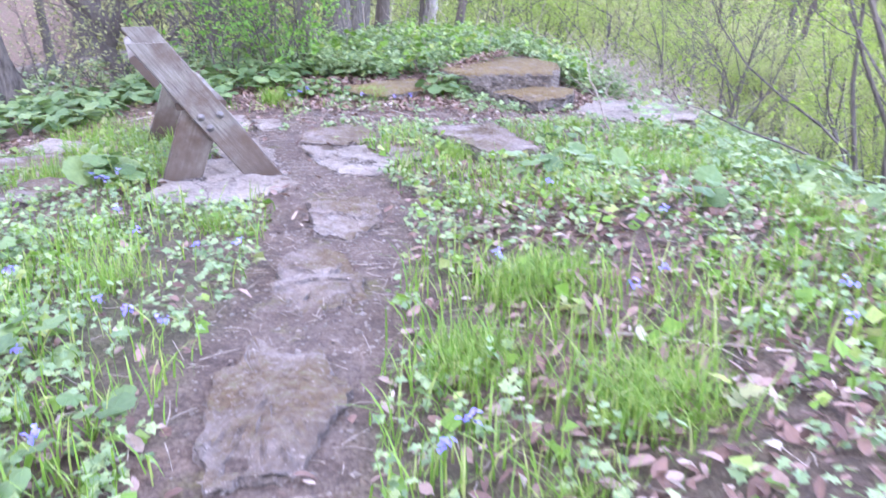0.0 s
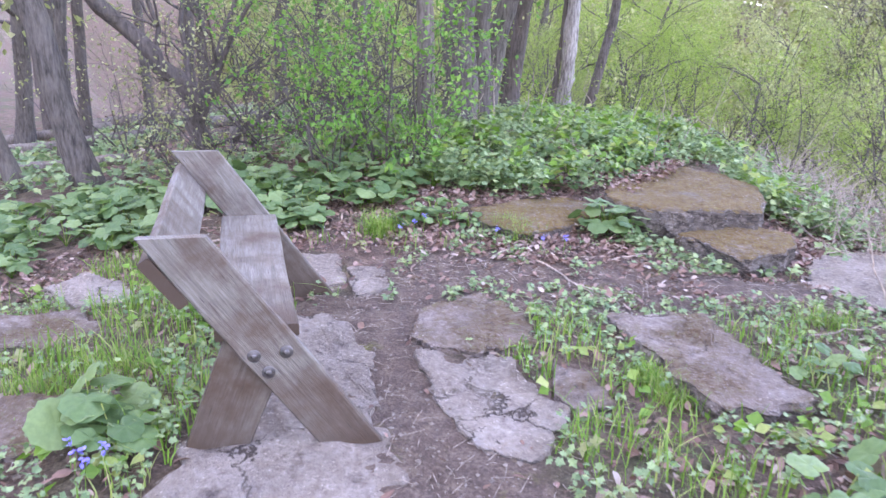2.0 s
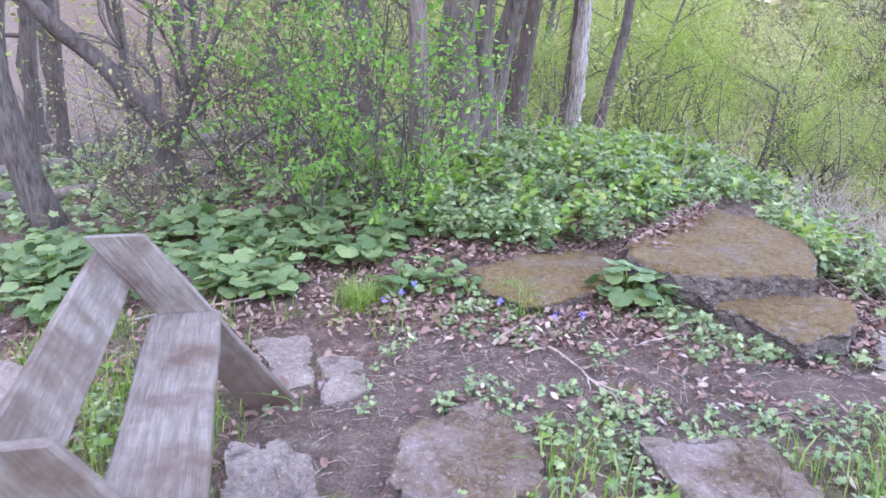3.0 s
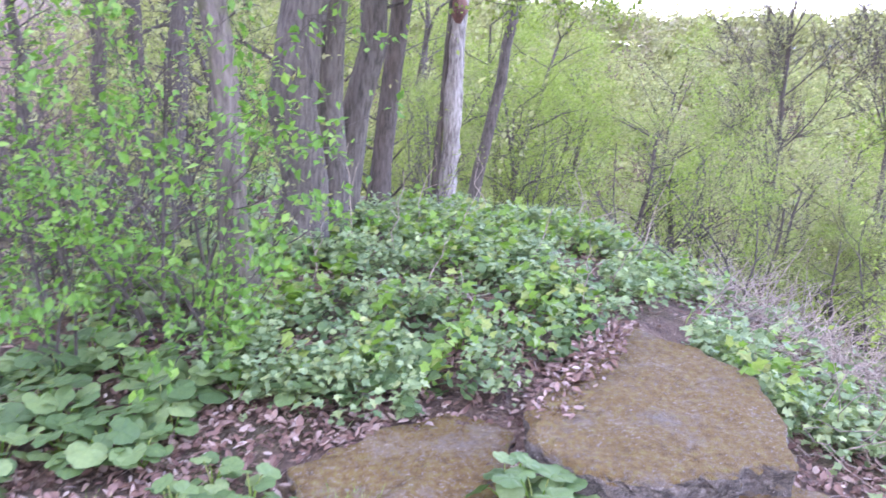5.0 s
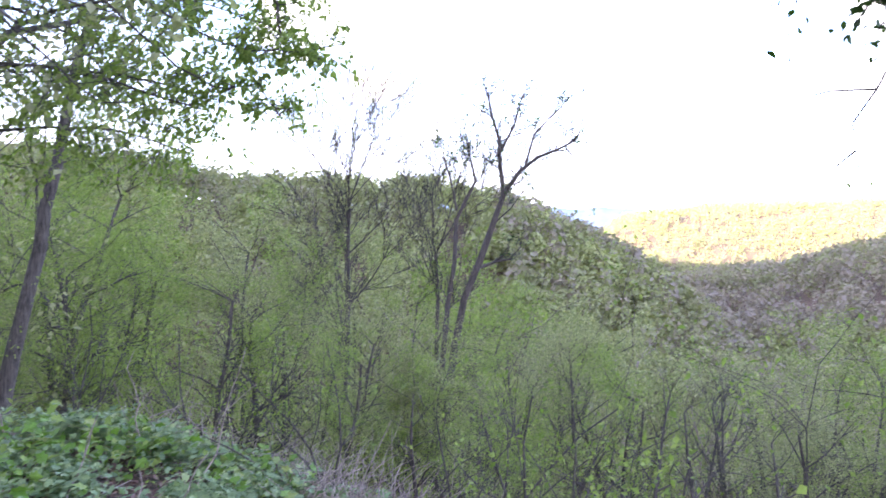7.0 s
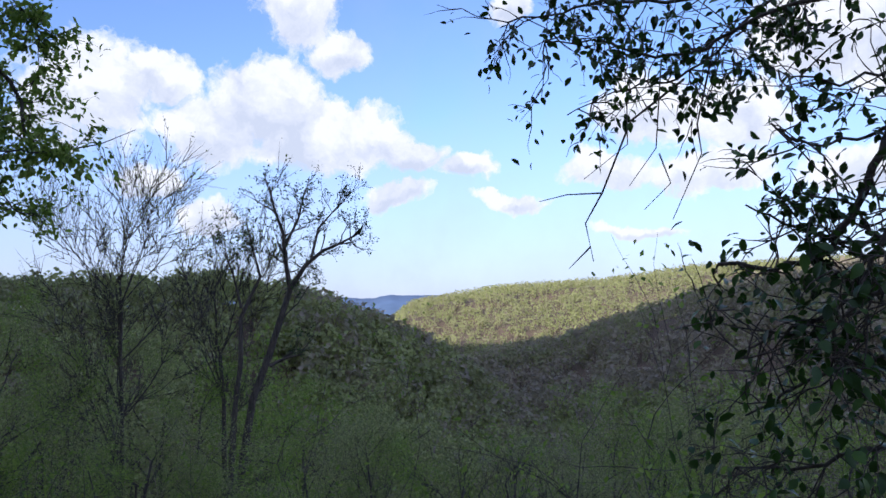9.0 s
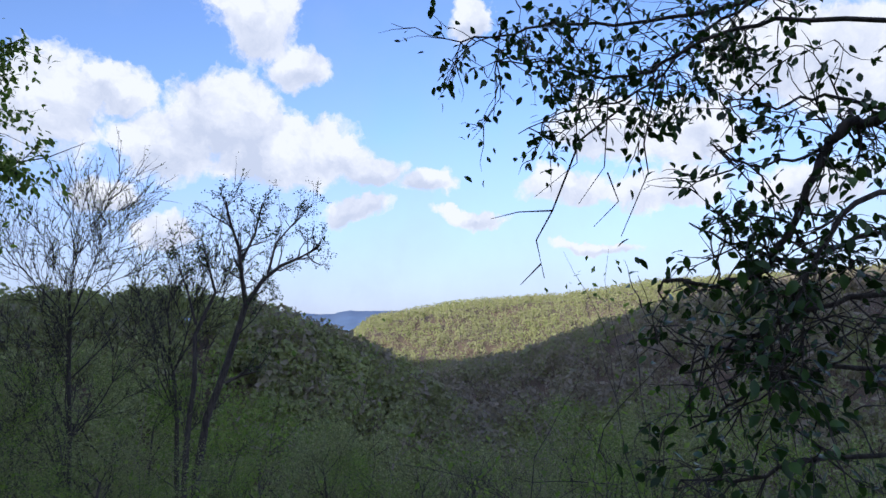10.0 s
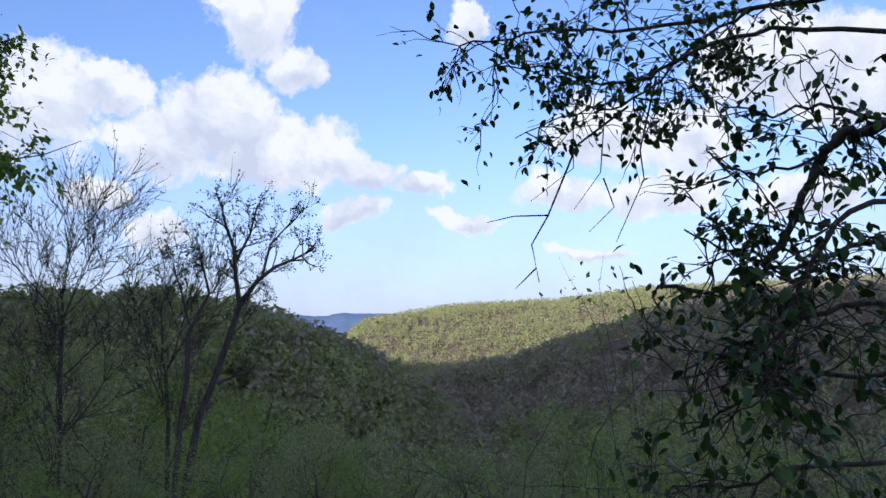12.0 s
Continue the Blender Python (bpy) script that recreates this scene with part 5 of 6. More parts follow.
herb_carpet("edge_herbs", "pale herbs hanging over the drop", 650, (0.5, 4.2, 2.0, 12.5), lambda x, y: (np.abs(np.maximum(x - 2.35, 0.62 * x + 0.78 * y - 9.9) - 0.1) < 0.9) * 0.6, 0.08, 0.16, 906)


def litter(name, n, box, keep, size, seed, lift=0.0):
    rng = np.random.default_rng(seed)
    x, y = scatter(rng, n, box, keep)
    P = np.stack([x, y, terrain(x, y) + lift + rng.uniform(0.004, 0.035, len(x))], -1)
    a = rng.uniform(0, 2 * np.pi, len(x))
    D = np.stack([np.cos(a), np.sin(a), rng.normal(0, 0.22, len(x))], -1)
    N = unit(rng.normal(0, 0.35, (len(x), 3)) + np.array([0, 0, 1]))
    s = size * rng.uniform(0.4, 1.2, len(x))
    g = Geo()
    leaves(g, "oval", P, D, N, s, s * rng.uniform(0.35, 0.75, len(x)), rng.uniform(-0.7, 0.7, len(x)))
    solo(name, g, LITTER, "brown and bleached fallen leaves on soil", "leaf litter", kind="stuff", smooth=False)


litter("leaf_litter", 7500, (-3.8, 3.2, -1.2, 6.2), lambda x, y: (0.12 + 0.9 * (1 - sstep(bareness(x, y), 0.1, 0.7)) * np.where(x > -0.2, 1.0, 0.4)) * ~on_slab(x, y, 0.9), 0.06, 911)
litter("leaf_litter", 15000, (-4.0, 2.4, 5.8, 11), lambda x, y: 0.8 * ~on_slab(x, y, 0.9) * (0.35 + 0.65 * (fbm(x * 1.5, y * 1.5, 58) > 0.5)), 0.048, 912)
litter("leaf_litter", 6000, (-0.1, 3.2, -0.6, 4.6), lambda x, y: (1 - sstep(bareness(x, y), 0.1, 0.6)) * sstep(x, -0.1, 0.5) * ~on_slab(x, y), 0.055, 915)
litter("leaf_litter", 700, (0.1, 0.85, 7.6, 8.6), lambda x, y: 1.0 * (x - 0.1 < (y - 7.4)), 0.06, 913)
litter("leaf_litter", 5200, (-2.6, 0.2, 6.4, 8.6), lambda x, y: (0.25 + 0.75 * (fbm(x * 2.2, y * 2.2, 62) > 0.47)) * ~on_slab(x, y, 0.95), 0.05, 916)
litter("leaf_litter", 420, (0.05, 0.75, 7.55, 8.6), lambda x, y: np.clip(1 - np.abs((x - 0.1) - (y - 7.6) * 0.62) / 0.16, 0, 1), 0.05, 917, 0.16)
litter("leaf_litter", 1500, (1.15, 2.3, 6.3, 8.6), lambda x, y: 0.8 * ~on_slab(x, y, 0.95), 0.05, 918)
litter("leaf_litter", 3000, (-14, -2, 9, 22), lambda x, y: 0.7 + 0 * x, 0.12, 914)


def gravel():
    """Chips of pale stone trodden into the path."""
    rng = np.random.default_rng(66)
    x, y = scatter(rng, 4200, (-2.6, 1.9, 0.8, 7.4), lambda x, y: (0.15 + 0.85 * bareness(x, y)) * 0.8 * ~on_slab(x, y, 0.9))
    g = Geo()
    octa = np.array([(1, 0, 0), (0, 1, 0), (-1, 0, 0), (0, -1, 0), (0, 0, 0.6), (0, 0, -0.6)])
    tri = np.array([(0, 1, 4), (1, 2, 4), (2, 3, 4), (3, 0, 4), (1, 0, 5), (2, 1, 5), (3, 2, 5), (0, 3, 5)])
    s = rng.uniform(0.003, 0.013, len(x)) * rng.uniform(0.4, 1.4, len(x))
    V = np.stack([x, y, terrain(x, y) + 0.002], -1)[:, None] + octa[None] * (s[:, None, None] * rng.uniform(0.5, 1.3, (len(x), 6, 1)))
    g.add(V.reshape(-1, 3), (np.arange(len(x))[:, None, None] * 6 + tri[None]).reshape(-1, 3))
    solo("stone_chips", g, STONE, "small pale stone chips trodden into the soil", "gravel", kind="stuff", smooth=False)


gravel()


def twig_bits():
    """Broken bits of twig strewn over the bare ground."""
    rng = np.random.default_rng(68)
    x, y = scatter(rng, 2400, (-3.2, 2.2, 0.5, 8.6), lambda x, y: 0.35 + 0.6 * bareness(x, y))
    g = Geo()
    for i in range(len(x)):
        a, l = rng.uniform(0, 2 * np.pi), rng.uniform(0.02, 0.13)
        z = gz(x[i], y[i]) + 0.006
        p = np.array([x[i], y[i], z])
        d = np.array([math.cos(a), math.sin(a), rng.normal(0, 0.1)]) * l
        tube(g, [p, p + d * 0.5 + (0, 0, 0.004), p + d + rng.normal(0, 0.006, 3)], [0.0022, 0.002, 0.0012], 3)
    solo("twig_bits", g, TWIG, "pale broken twig bits strewn on soil", "twigs", kind="stuff")


twig_bits()


def loose_grass():
    """Single grass blades through the verge."""
    rng = np.random.default_rng(67)
    x, y = scatter(rng, 15000, (-3.6, 2.8, -0.5, 6.6), lambda x, y: grown(x, y) * np.clip((fbm(x * 1.9, y * 1.9, 59) - 0.42) * 6, 0.04, 1))
    n = len(x)
    a = rng.uniform(0, 2 * np.pi, n)
    h, lean, w = rng.uniform(0.05, 0.19, n), np.abs(rng.normal(0.45, 0.35, n)), rng.uniform(0.0018, 0.004, n)
    d = np.stack([np.cos(a), np.sin(a), 0 * a], -1)
    s = np.stack([-np.sin(a), np.cos(a), 0 * a], -1) * w[:, None]
    b = np.stack([x, y, terrain(x, y)], -1)
    V = []
    for t, k in ((0, 1), (0.4, 0.9), (0.75, 0.6), (1, 0.08)):
        p = b + d * (lean * h * t * t)[:, None] + np.stack([0 * h, 0 * h, h * t * (1 - 0.3 * lean * t)], -1)
        V += [p - s * k, p + s * k]
    g = Geo()
    g.add(np.stack(V, 1).reshape(-1, 3), (np.arange(n)[:, None, None] * 8 + np.array([(0, 1, 3, 2), (2, 3, 5, 4), (4, 5, 7, 6)])[None]).reshape(-1, 4))
    solo("grass_blades", g, GRASS, "loose thin grass along the path", "grass", kind="stuff", smooth=False)


loose_grass()


def grass_tuft(x, y, n, height, seed, spread=0.06):
    rng = np.random.default_rng(seed)
    g = Geo()
    for _ in range(int(n * 2.4)):
        a, lean = rng.uniform(0, 2 * np.pi), abs(rng.normal(0.6, 0.4))
        b = np.array([rng.normal(0, spread), rng.normal(0, spread), -0.01])
        h = height * rng.uniform(0.55, 1.15)
        d = np.array([math.cos(a), math.sin(a), 0])
        s = np.array([-d[1], d[0], 0]) * 0.0021
        pts = [b + d * lean * h * t * t + np.array([0, 0, h * t * (1 - 0.3 * lean * t)]) for t in (0, 0.4, 0.75, 1)]
        v = []
        for p, w in zip(pts, (1, 0.9, 0.6, 0.1)):
            v += [p - s * w, p + s * w]
        g.add(v, [(0, 1, 3, 2), (2, 3, 5, 4), (4, 5, 7, 6)])
    solo("grass_tuft", g, GRASS, "bright green tuft of fine grass", "grass", "grass tufts", at=(x, y, gz(x, y)), smooth=False)


for i, (x, y, n, h, sp) in enumerate([(0.56, 1.62, 480, 0.11, 0.1), (0.13, 1.98, 420, 0.11, 0.09), (0.42, 2.5, 340, 0.1, 0.09), (0.28, 2.42, 240, 0.1, 0.07), (0.05, 5.0, 110, 0.12, 0.05), (0.12, 4.86, 90, 0.11, 0.05),
                                     (-0.72, 6.98, 110, 0.15, 0.06), (-0.6, 6.85, 90, 0.15, 0.06), (-1.55, 6.75, 120, 0.2, 0.06), (-1.25, 2.6, 80, 0.14, 0.07), (-1.1, 3.3, 80, 0.12, 0.07), (0.15, 3.7, 90, 0.1, 0.08), (0.75, 3.3, 70, 0.16, 0.08),
                                     (1.05, 5.8, 90, 0.12, 0.08), (1.4, 5.4, 90, 0.14, 0.08), (-2.2, 4.75, 90, 0.12, 0.08), (-2.5, 4.6, 90, 0.12, 0.09), (1.3, 4.2, 60, 0.2, 0.08), (-1.6, 1.7, 80, 0.16, 0.08), (0.3, 1.3, 60, 0.1, 0.06), (1.6, 3.0, 60, 0.16, 0.08)]):
    grass_tuft(x, y, n, h, 950 + i, sp)


def bluebell(x, y, seed):
    """A small violet flower head on a stem."""
    rng = np.random.default_rng(seed)
    t = thing("violet_flower", "small violet-blue woodland flower on thin stem", "flower", "violet flowers", (x, y, gz(x, y)))
    g = Geo()
    h = rng.uniform(0.09, 0.15)
    tube(g, [(0, 0, -0.01), (0.005, 0, h * 0.5), (0.012, 0.004, h)], [0.002, 0.0018, 0.0015], 4)
    part("stem", g, GRASS, t)
    g = Geo()
    n = 9
    a = rng.uniform(0, 2 * np.pi, n)
    P = np.array([0.012, 0.004, h]) + rng.normal(0, 0.008, (n, 3))
    leaves(g, "oval", P, np.stack([np.cos(a), np.sin(a), rng.normal(-0.1, 0.5, n)], -1), np.tile((0, 0, 1.0), (n, 1)), 0.02, 0.016, 0.2)
    part("petals", g, PETAL, t)


for i, (x, y) in enumerate([(-1.0, 2.75), (-1.3, 2.9), (-0.85, 2.85), (-1.05, 2.2), (-1.2, 2.3), (-0.9, 2.1), (-1.25, 1.9), (-1.0, 1.5), (0.6, 2.15), (0.72, 2.25), (0.0, 1.45), (0.06, 1.55), (1.25, 2.1), (1.1, 1.8), (-1.95, 3.95), (-1.9, 3.9), (-1.83, 3.85), (-1.78, 3.88),
                           (0.5, 3.4), (0.2, 2.6), (-1.38, 6.6), (-1.3, 6.7), (-0.75, 6.75), (-0.45, 6.6), (-0.3, 6.62), (-1.25, 6.8), (0.85, 4.6), (0.9, 2.9), (-1.6, 2.5), (-1.5, 3.2)]):
    bluebell(x, y, 1000 + i)


# ---------------------------------------------------------------- trees down the slope
def slope_tree(seed, height, spread, leaf, mat, bark, density=0.8, levels=3, kids=4, steps=3):
    """A slender valley tree, its crown feathery and uneven; stands at the origin."""
    rng = np.random.default_rng(seed)
    t = thing("tree", "slender slope tree with thin spring foliage", "tree", "slope trees")
    g, tips = Geo(), []
    p = wander(rng, (0, 0, -0.4), (rng.normal(0, 0.06), rng.normal(0, 0.06), 1), height, 12, 0.07, 0.08)
    r = height * 0.011 * np.linspace(1.2, 0.25, 13)
    tube(g, p, r, 7)
    for i in range(3, 13):
        for _ in range(2 if i < 12 else 3):
            a = rng.uniform(0, 2 * np.pi)
            d = (spread * math.cos(a), spread * math.sin(a), rng.uniform(0.4, 1.0))
            branch_out(g, rng, p[i], d, height * rng.uniform(0.16, 0.3) * (1.25 - 0.06 * i), r[i] * 0.55, levels - 1, tips, 4, kids, 0.2, 0.05, 0.8, 0.6, steps)
    c = Geo()
    per, size, scat = leaf
    leaf_sprays(rng, c, tips, "diamond", per, size, scat, prob=density)
    top = max(v[:, 2].max() for v in g.v + c.v)
    for v in g.v + c.v:
        v *= 12.0 / top
    part("trunk", g, bark, t)
    if c.n:
        part("crown", c, mat, t, smooth=False)
    return t


KINDS = [slope_tree(1201, 12, 0.8, (24, 0.058, 0.13), SPRING, BARK_DARK, 0.8), slope_tree(1202, 12, 0.6, (22, 0.058, 0.13), SPRING, BARK_DARK, 0.75), slope_tree(1203, 12, 0.9, (20, 0.058, 0.13), FRESH, BARK_DARK, 0.65),
         slope_tree(1204, 12, 0.7, (2, 0.055, 0.1), SPRING, BARK, 0.3), slope_tree(1205, 12, 0.8, (24, 0.058, 0.13), FRESH, BARK_DARK, 0.75)]


FAR_KINDS = [slope_tree(1211, 12, 0.8, (18, 0.13, 0.22), SPRING, BARK_DARK, 0.9, 2), slope_tree(1212, 12, 0.6, (18, 0.13, 0.22), SPRING, BARK, 0.85, 2), slope_tree(1213, 12, 0.9, (16, 0.12, 0.22), FRESH, BARK_DARK, 0.7, 2),
             slope_tree(1214, 12, 0.7, (3, 0.1, 0.2), SPRING, TWIG, 0.4, 2, 9), slope_tree(1215, 12, 0.8, (18, 0.13, 0.24), SPRING, TWIG, 0.9, 2)]


def plant_slope():
    rng = np.random.default_rng(1300)
    spots = []
    for ring, (d0, d1, count) in enumerate([(11, 19, 26), (19, 32, 44), (32, 55, 85), (55, 110, 190)]):
        for i in range(count):
            az = rng.uniform(-4, 100)
            d = rng.uniform(d0, d1)
            top = np.interp(az, [-4, 20, 32, 40, 50, 60, 75, 100], [4.2, 3.7, 3.2, 0.3, -5.5, -5.0, -2.0, 1.0]) - abs(rng.normal(0, 1.8)) - (3.0 if ring == 0 else 0)
            x, y = LOOK[0] + d * math.sin(radians(az)), LOOK[1] + d * math.cos(radians(az))
            z0 = gz(x, y)
            h = 2.05 + d * math.tan(radians(top)) - z0
            if h < 4 or h > 30 or any((x - a) ** 2 + (y - b) ** 2 < 2.0 for a, b in spots):
                continue
            spots.append((x, y))
            green = vnoise(np.float64(az * 0.12 + 3), np.float64(d * 0.05), 8)
            k = 3 if (green < 0.36 and az > 40) else int(rng.choice([0, 2, 2, 4] if az < 42 else [0, 1, 2, 4]))
            if az > 42 and az < 64 and rng.random() < 0.4:
                k = 3
            s = h / 12.0
            m = Matrix.LocRotScale((x, y, z0), Euler((0, 0, rng.uniform(0, 6.28))), None)
            o = copy_thing((KINDS if ring < 2 else FAR_KINDS)[k], m)
            w = s * rng.uniform(0.75, 1.0) if h > 8 else s
            o.scale = (w, w, s)


plant_slope()
# crowns that rise out of the slope below the lookout: compass, distance, height of the top (degrees), kind
for i, (a, d, e, k) in enumerate([(21, 13.5, -5.5, 0), (25, 12.5, -7.0, 4), (29, 13.6, -7.5, 1), (33, 13.0, -8.5, 4), (37, 14.0, -7.5, 0), (31, 11.6, -10.0, 4), (26.5, 15.0, -5.5, 0), (15, 17.0, -1.0, 4), (20, 19.0, 0.5, 1), (35, 21.0, -3.0, 4),
                                  (64, 25, -1.4, 2), (67, 28, -2.4, 0), (61.5, 27, -4.0, 4), (50, 22, -8.0, 2), (47, 26, -7.5, 4), (55, 24, -8.5, 0), (59, 20, -8.5, 1), (42, 30, -4.5, 3), (44.5, 33, -4.2, 3), (40, 26, -5.5, 0), (53, 34, -6.0, 3),
                                  (-14, 19, 11, 2), (-10, 23, 12, 4), (-6, 18, 10, 2), (-2, 22, 11, 4), (2, 19, 8, 2), (5, 25, 9, 4), (8, 21, 5.5, 2), (-17, 24, 13, 4)]):
    x, y = LOOK[0] + d * math.sin(radians(a)), LOOK[1] + d * math.cos(radians(a))
    h = 2.05 + d * math.tan(radians(e)) - gz(x, y)
    o = copy_thing(KINDS[k], pose(x, y, gz(x, y), 0, 0, 50 * i))
    w = h / 9.0 if h < 12 else h / 13.0
    o.scale = (w, w, h / 12.0)
for i, k in enumerate(KINDS + FAR_KINDS):
    a, d = radians((96, 104, -9, 112, -13, 99, 107, -6, 115, -11)[i]), 24 + 3 * i
    x, y = LOOK[0] + d * math.sin(a), LOOK[1] + d * math.cos(a)
    k.location = (x, y, gz(x, y))


def lone_tree():
    """The crooked tree that stands up against the sky."""
    rng = np.random.default_rng(1400)
    x, y = 8.6, 18.9
    z0 = gz(x, y)
    t = thing("tree", "crooked dark tree with sparse leaves against the sky", "tree", "", (x, y, z0))
    o = np.array([x, y, z0])
    g, tips = Geo(), []
    pts = np.array([(8.5, 18.9, z0 - 0.4), (8.6, 18.7, -2.5), (8.72, 18.58, -0.6), (8.85, 18.48, 0.5), (9.1, 18.3, 1.35), (9.28, 18.16, 2.1), (9.46, 18.04, 2.8)]) - o
    tube(g, pts, [0.115, 0.1, 0.088, 0.078, 0.07, 0.066, 0.06], 8, rough=0.2)
    stem2 = np.array([(8.45, 18.85, z0 - 0.4), (8.5, 18.72, -1.2), (8.56, 18.66, 0.4), (8.65, 18.61, 1.3), (8.63, 18.6, 2.2), (8.8, 18.5, 2.65), (8.96, 18.4, 3.05)]) - o
    tube(g, stem2, [0.075, 0.062, 0.055, 0.05, 0.046, 0.04, 0.03], 7, rough=0.2)
    limbs = [(((9.46, 18.04, 2.8), (9.72, 17.85, 3.3), (10.0, 17.6, 3.62), (10.3, 17.38, 3.78), (10.6, 17.1, 4.0)), 0.055, 14),
             (((9.46, 18.04, 2.8), (9.38, 18.1, 3.4), (9.33, 18.12, 3.98), (9.2, 18.25, 4.5), (9.1, 18.3, 4.95)), 0.055, 14),
             (((9.36, 18.1, 3.7), (9.6, 17.95, 4.3), (9.72, 17.88, 4.95)), 0.035, 9), (((9.8, 17.78, 3.4), (9.95, 17.7, 4.1), (10.25, 17.4, 4.6)), 0.032, 9),
             (((8.96, 18.4, 3.05), (8.85, 18.45, 3.5), (8.78, 18.52, 3.85)), 0.03, 8), (((8.64, 18.6, 2.4), (8.5, 18.7, 3.1), (8.35, 18.8, 3.6)), 0.03, 8),
             (((9.12, 18.28, 1.2), (9.4, 18.1, 1.35), (9.7, 17.88, 1.42)), 0.045, 4), (((9.3, 18.14, 2.15), (9.6, 17.95, 2.5), (9.8, 17.8, 2.9)), 0.02, 5)]
    for path, r, n in limbs:
        q = np.array(path) - o
        tube(g, q, np.linspace(r, r * 0.35, len(q)), 6)
        for _ in range(n):
            i = rng.integers(1, len(q))
            d = unit(q[i] - q[i - 1]) + rng.normal(0, 0.6, 3) + np.array([0, 0, 0.3])
            branch_out(g, rng, q[i] - (q[i] - q[i - 1]) * rng.random() * 0.6, d, rng.uniform(0.35, 0.7), r * 0.35, 2, tips, 4, 3, 0.2, 0.08, 0.7, 0.62, 4, 0.006)
    part("trunk", g, BARK_DARK, t)
    c = Geo()
    leaf_sprays(rng, c, tips, "diamond", 2, 0.055, 0.04, prob=0.75)
    part("crown", c, DARKLEAF, t, smooth=False)


lone_tree()


def fan_tree(x, y, top, seed, az_spread=1.0, label="tall bare-twigged tree with fanned crown", forks=(6, 7, 7, 8, 8, 8, 9, 9, 9, 9, 10, 10, 10, 10, 10, 10)):
    """A tree whose fine twigs rise like a fan against the sky."""
    rng = np.random.default_rng(seed)
    z0 = gz(x, y)
    t = thing("tree", label, "tree", "", (x, y, z0))
    g, tips = Geo(), []
    H = top - z0
    p = wander(rng, (0, 0, -0.4), (0.02, 0, 1), H * 0.82, 10, 0.05, 0.1)
    r = np.linspace(0.1, 0.04, 11)
    tube(g, p, r, 7)
    for i in forks:
        d = (rng.normal(0, 0.42) * az_spread, rng.normal(0, 0.42) * az_spread, 1)
        branch_out(g, rng, p[i], d, H * 0.13 * rng.uniform(0.8, 1.2), r[i] * 0.5, 3, tips, 5, 5, 0.1, 0.08, 0.55, 0.64, 4, 0.0085)
    part("trunk", g, BARK_DARK, t)
    c = Geo()
    leaf_sprays(rng, c, tips, "diamond", 1, 0.07, 0.04, prob=0.5)
    part("crown", c, SPRING, t, smooth=False)


fan_tree(7.75, 23.6, 6.2, 1410, 1.2)
fan_tree(9.0, 19.7, 4.1, 1411, 0.6, "small sparse tree with upright twigs", (8, 9, 9, 10, 10, 10))


# ---------------------------------------------------------------- boughs over the lookout
def bough(name, label, root, paths, seed, leaf_size, mat, per, prob, twigs, droop, length=(0.25, 0.6), bare=()):
    """A tree out of reach at the edge whose boughs hang into view."""
    rng = np.random.default_rng(seed)
    o = np.array(root, float)
    t = thing(name, label, "tree", "", tuple(o))
    tips = []
    for path, r in paths:
        g = Geo()
        q = np.array(path, float) - o
        s = np.linspace(0, len(q) - 1, 4 * len(q))
        q = np.stack([np.interp(s, np.arange(len(q)), q[:, i]) for i in range(3)], -1)
        for _ in range(5):
            q[1:-1] = 0.5 * q[1:-1] + 0.25 * (q[2:] + q[:-2])
        q[1:-1] += rng.normal(0, 0.006, (len(q) - 2, 3))
        rr = np.linspace(r, r * 0.3, len(q)) * (1.0 if r > 0.05 else 0.75)
        tube(g, q, rr, 7)
        for _ in range(int(twigs * len(path) * (1.3 if path[-1][1] > 6.3 else 1.3 if path[-1][2] < 2.1 else 0.75)) if r < 0.05 else 0):
            i = rng.integers(int(0.3 * len(q)) if r > 0.009 else 1, len(q))
            d = rng.normal(0, 0.8, 3) + np.array([-0.05, -0.05, -droop])
            branch_out(g, rng, q[i], d, rng.uniform(*length), max(0.0028, min(0.006, rr[i] * 0.4)), 1, tips, 4, 3, 0.22, -0.06, 0.8, 0.6, 5)
        part("trunk" if r > 0.05 else "limb", g, BARK_DARK, t)
    for path, r in bare:
        g = Geo()
        q = np.array(path, float) - o
        tube(g, q, np.linspace(r, r * 0.35, len(q)), 4)
        part("twig", g, BARK_DARK, t, "bare dead twig")
    c = Geo()
    leaf_sprays(rng, c, [q for q in tips if q[0][2] + o[2] > 2.2], "oval", per, leaf_size, 0.02, prob=prob, droop=0.35)
    leaf_sprays(rng, c, [q for q in tips if q[0][2] + o[2] <= 2.2], "oval", 1, leaf_size * 1.15, 0.02, prob=prob, droop=0.35)
    part("foliage", c, mat, t)


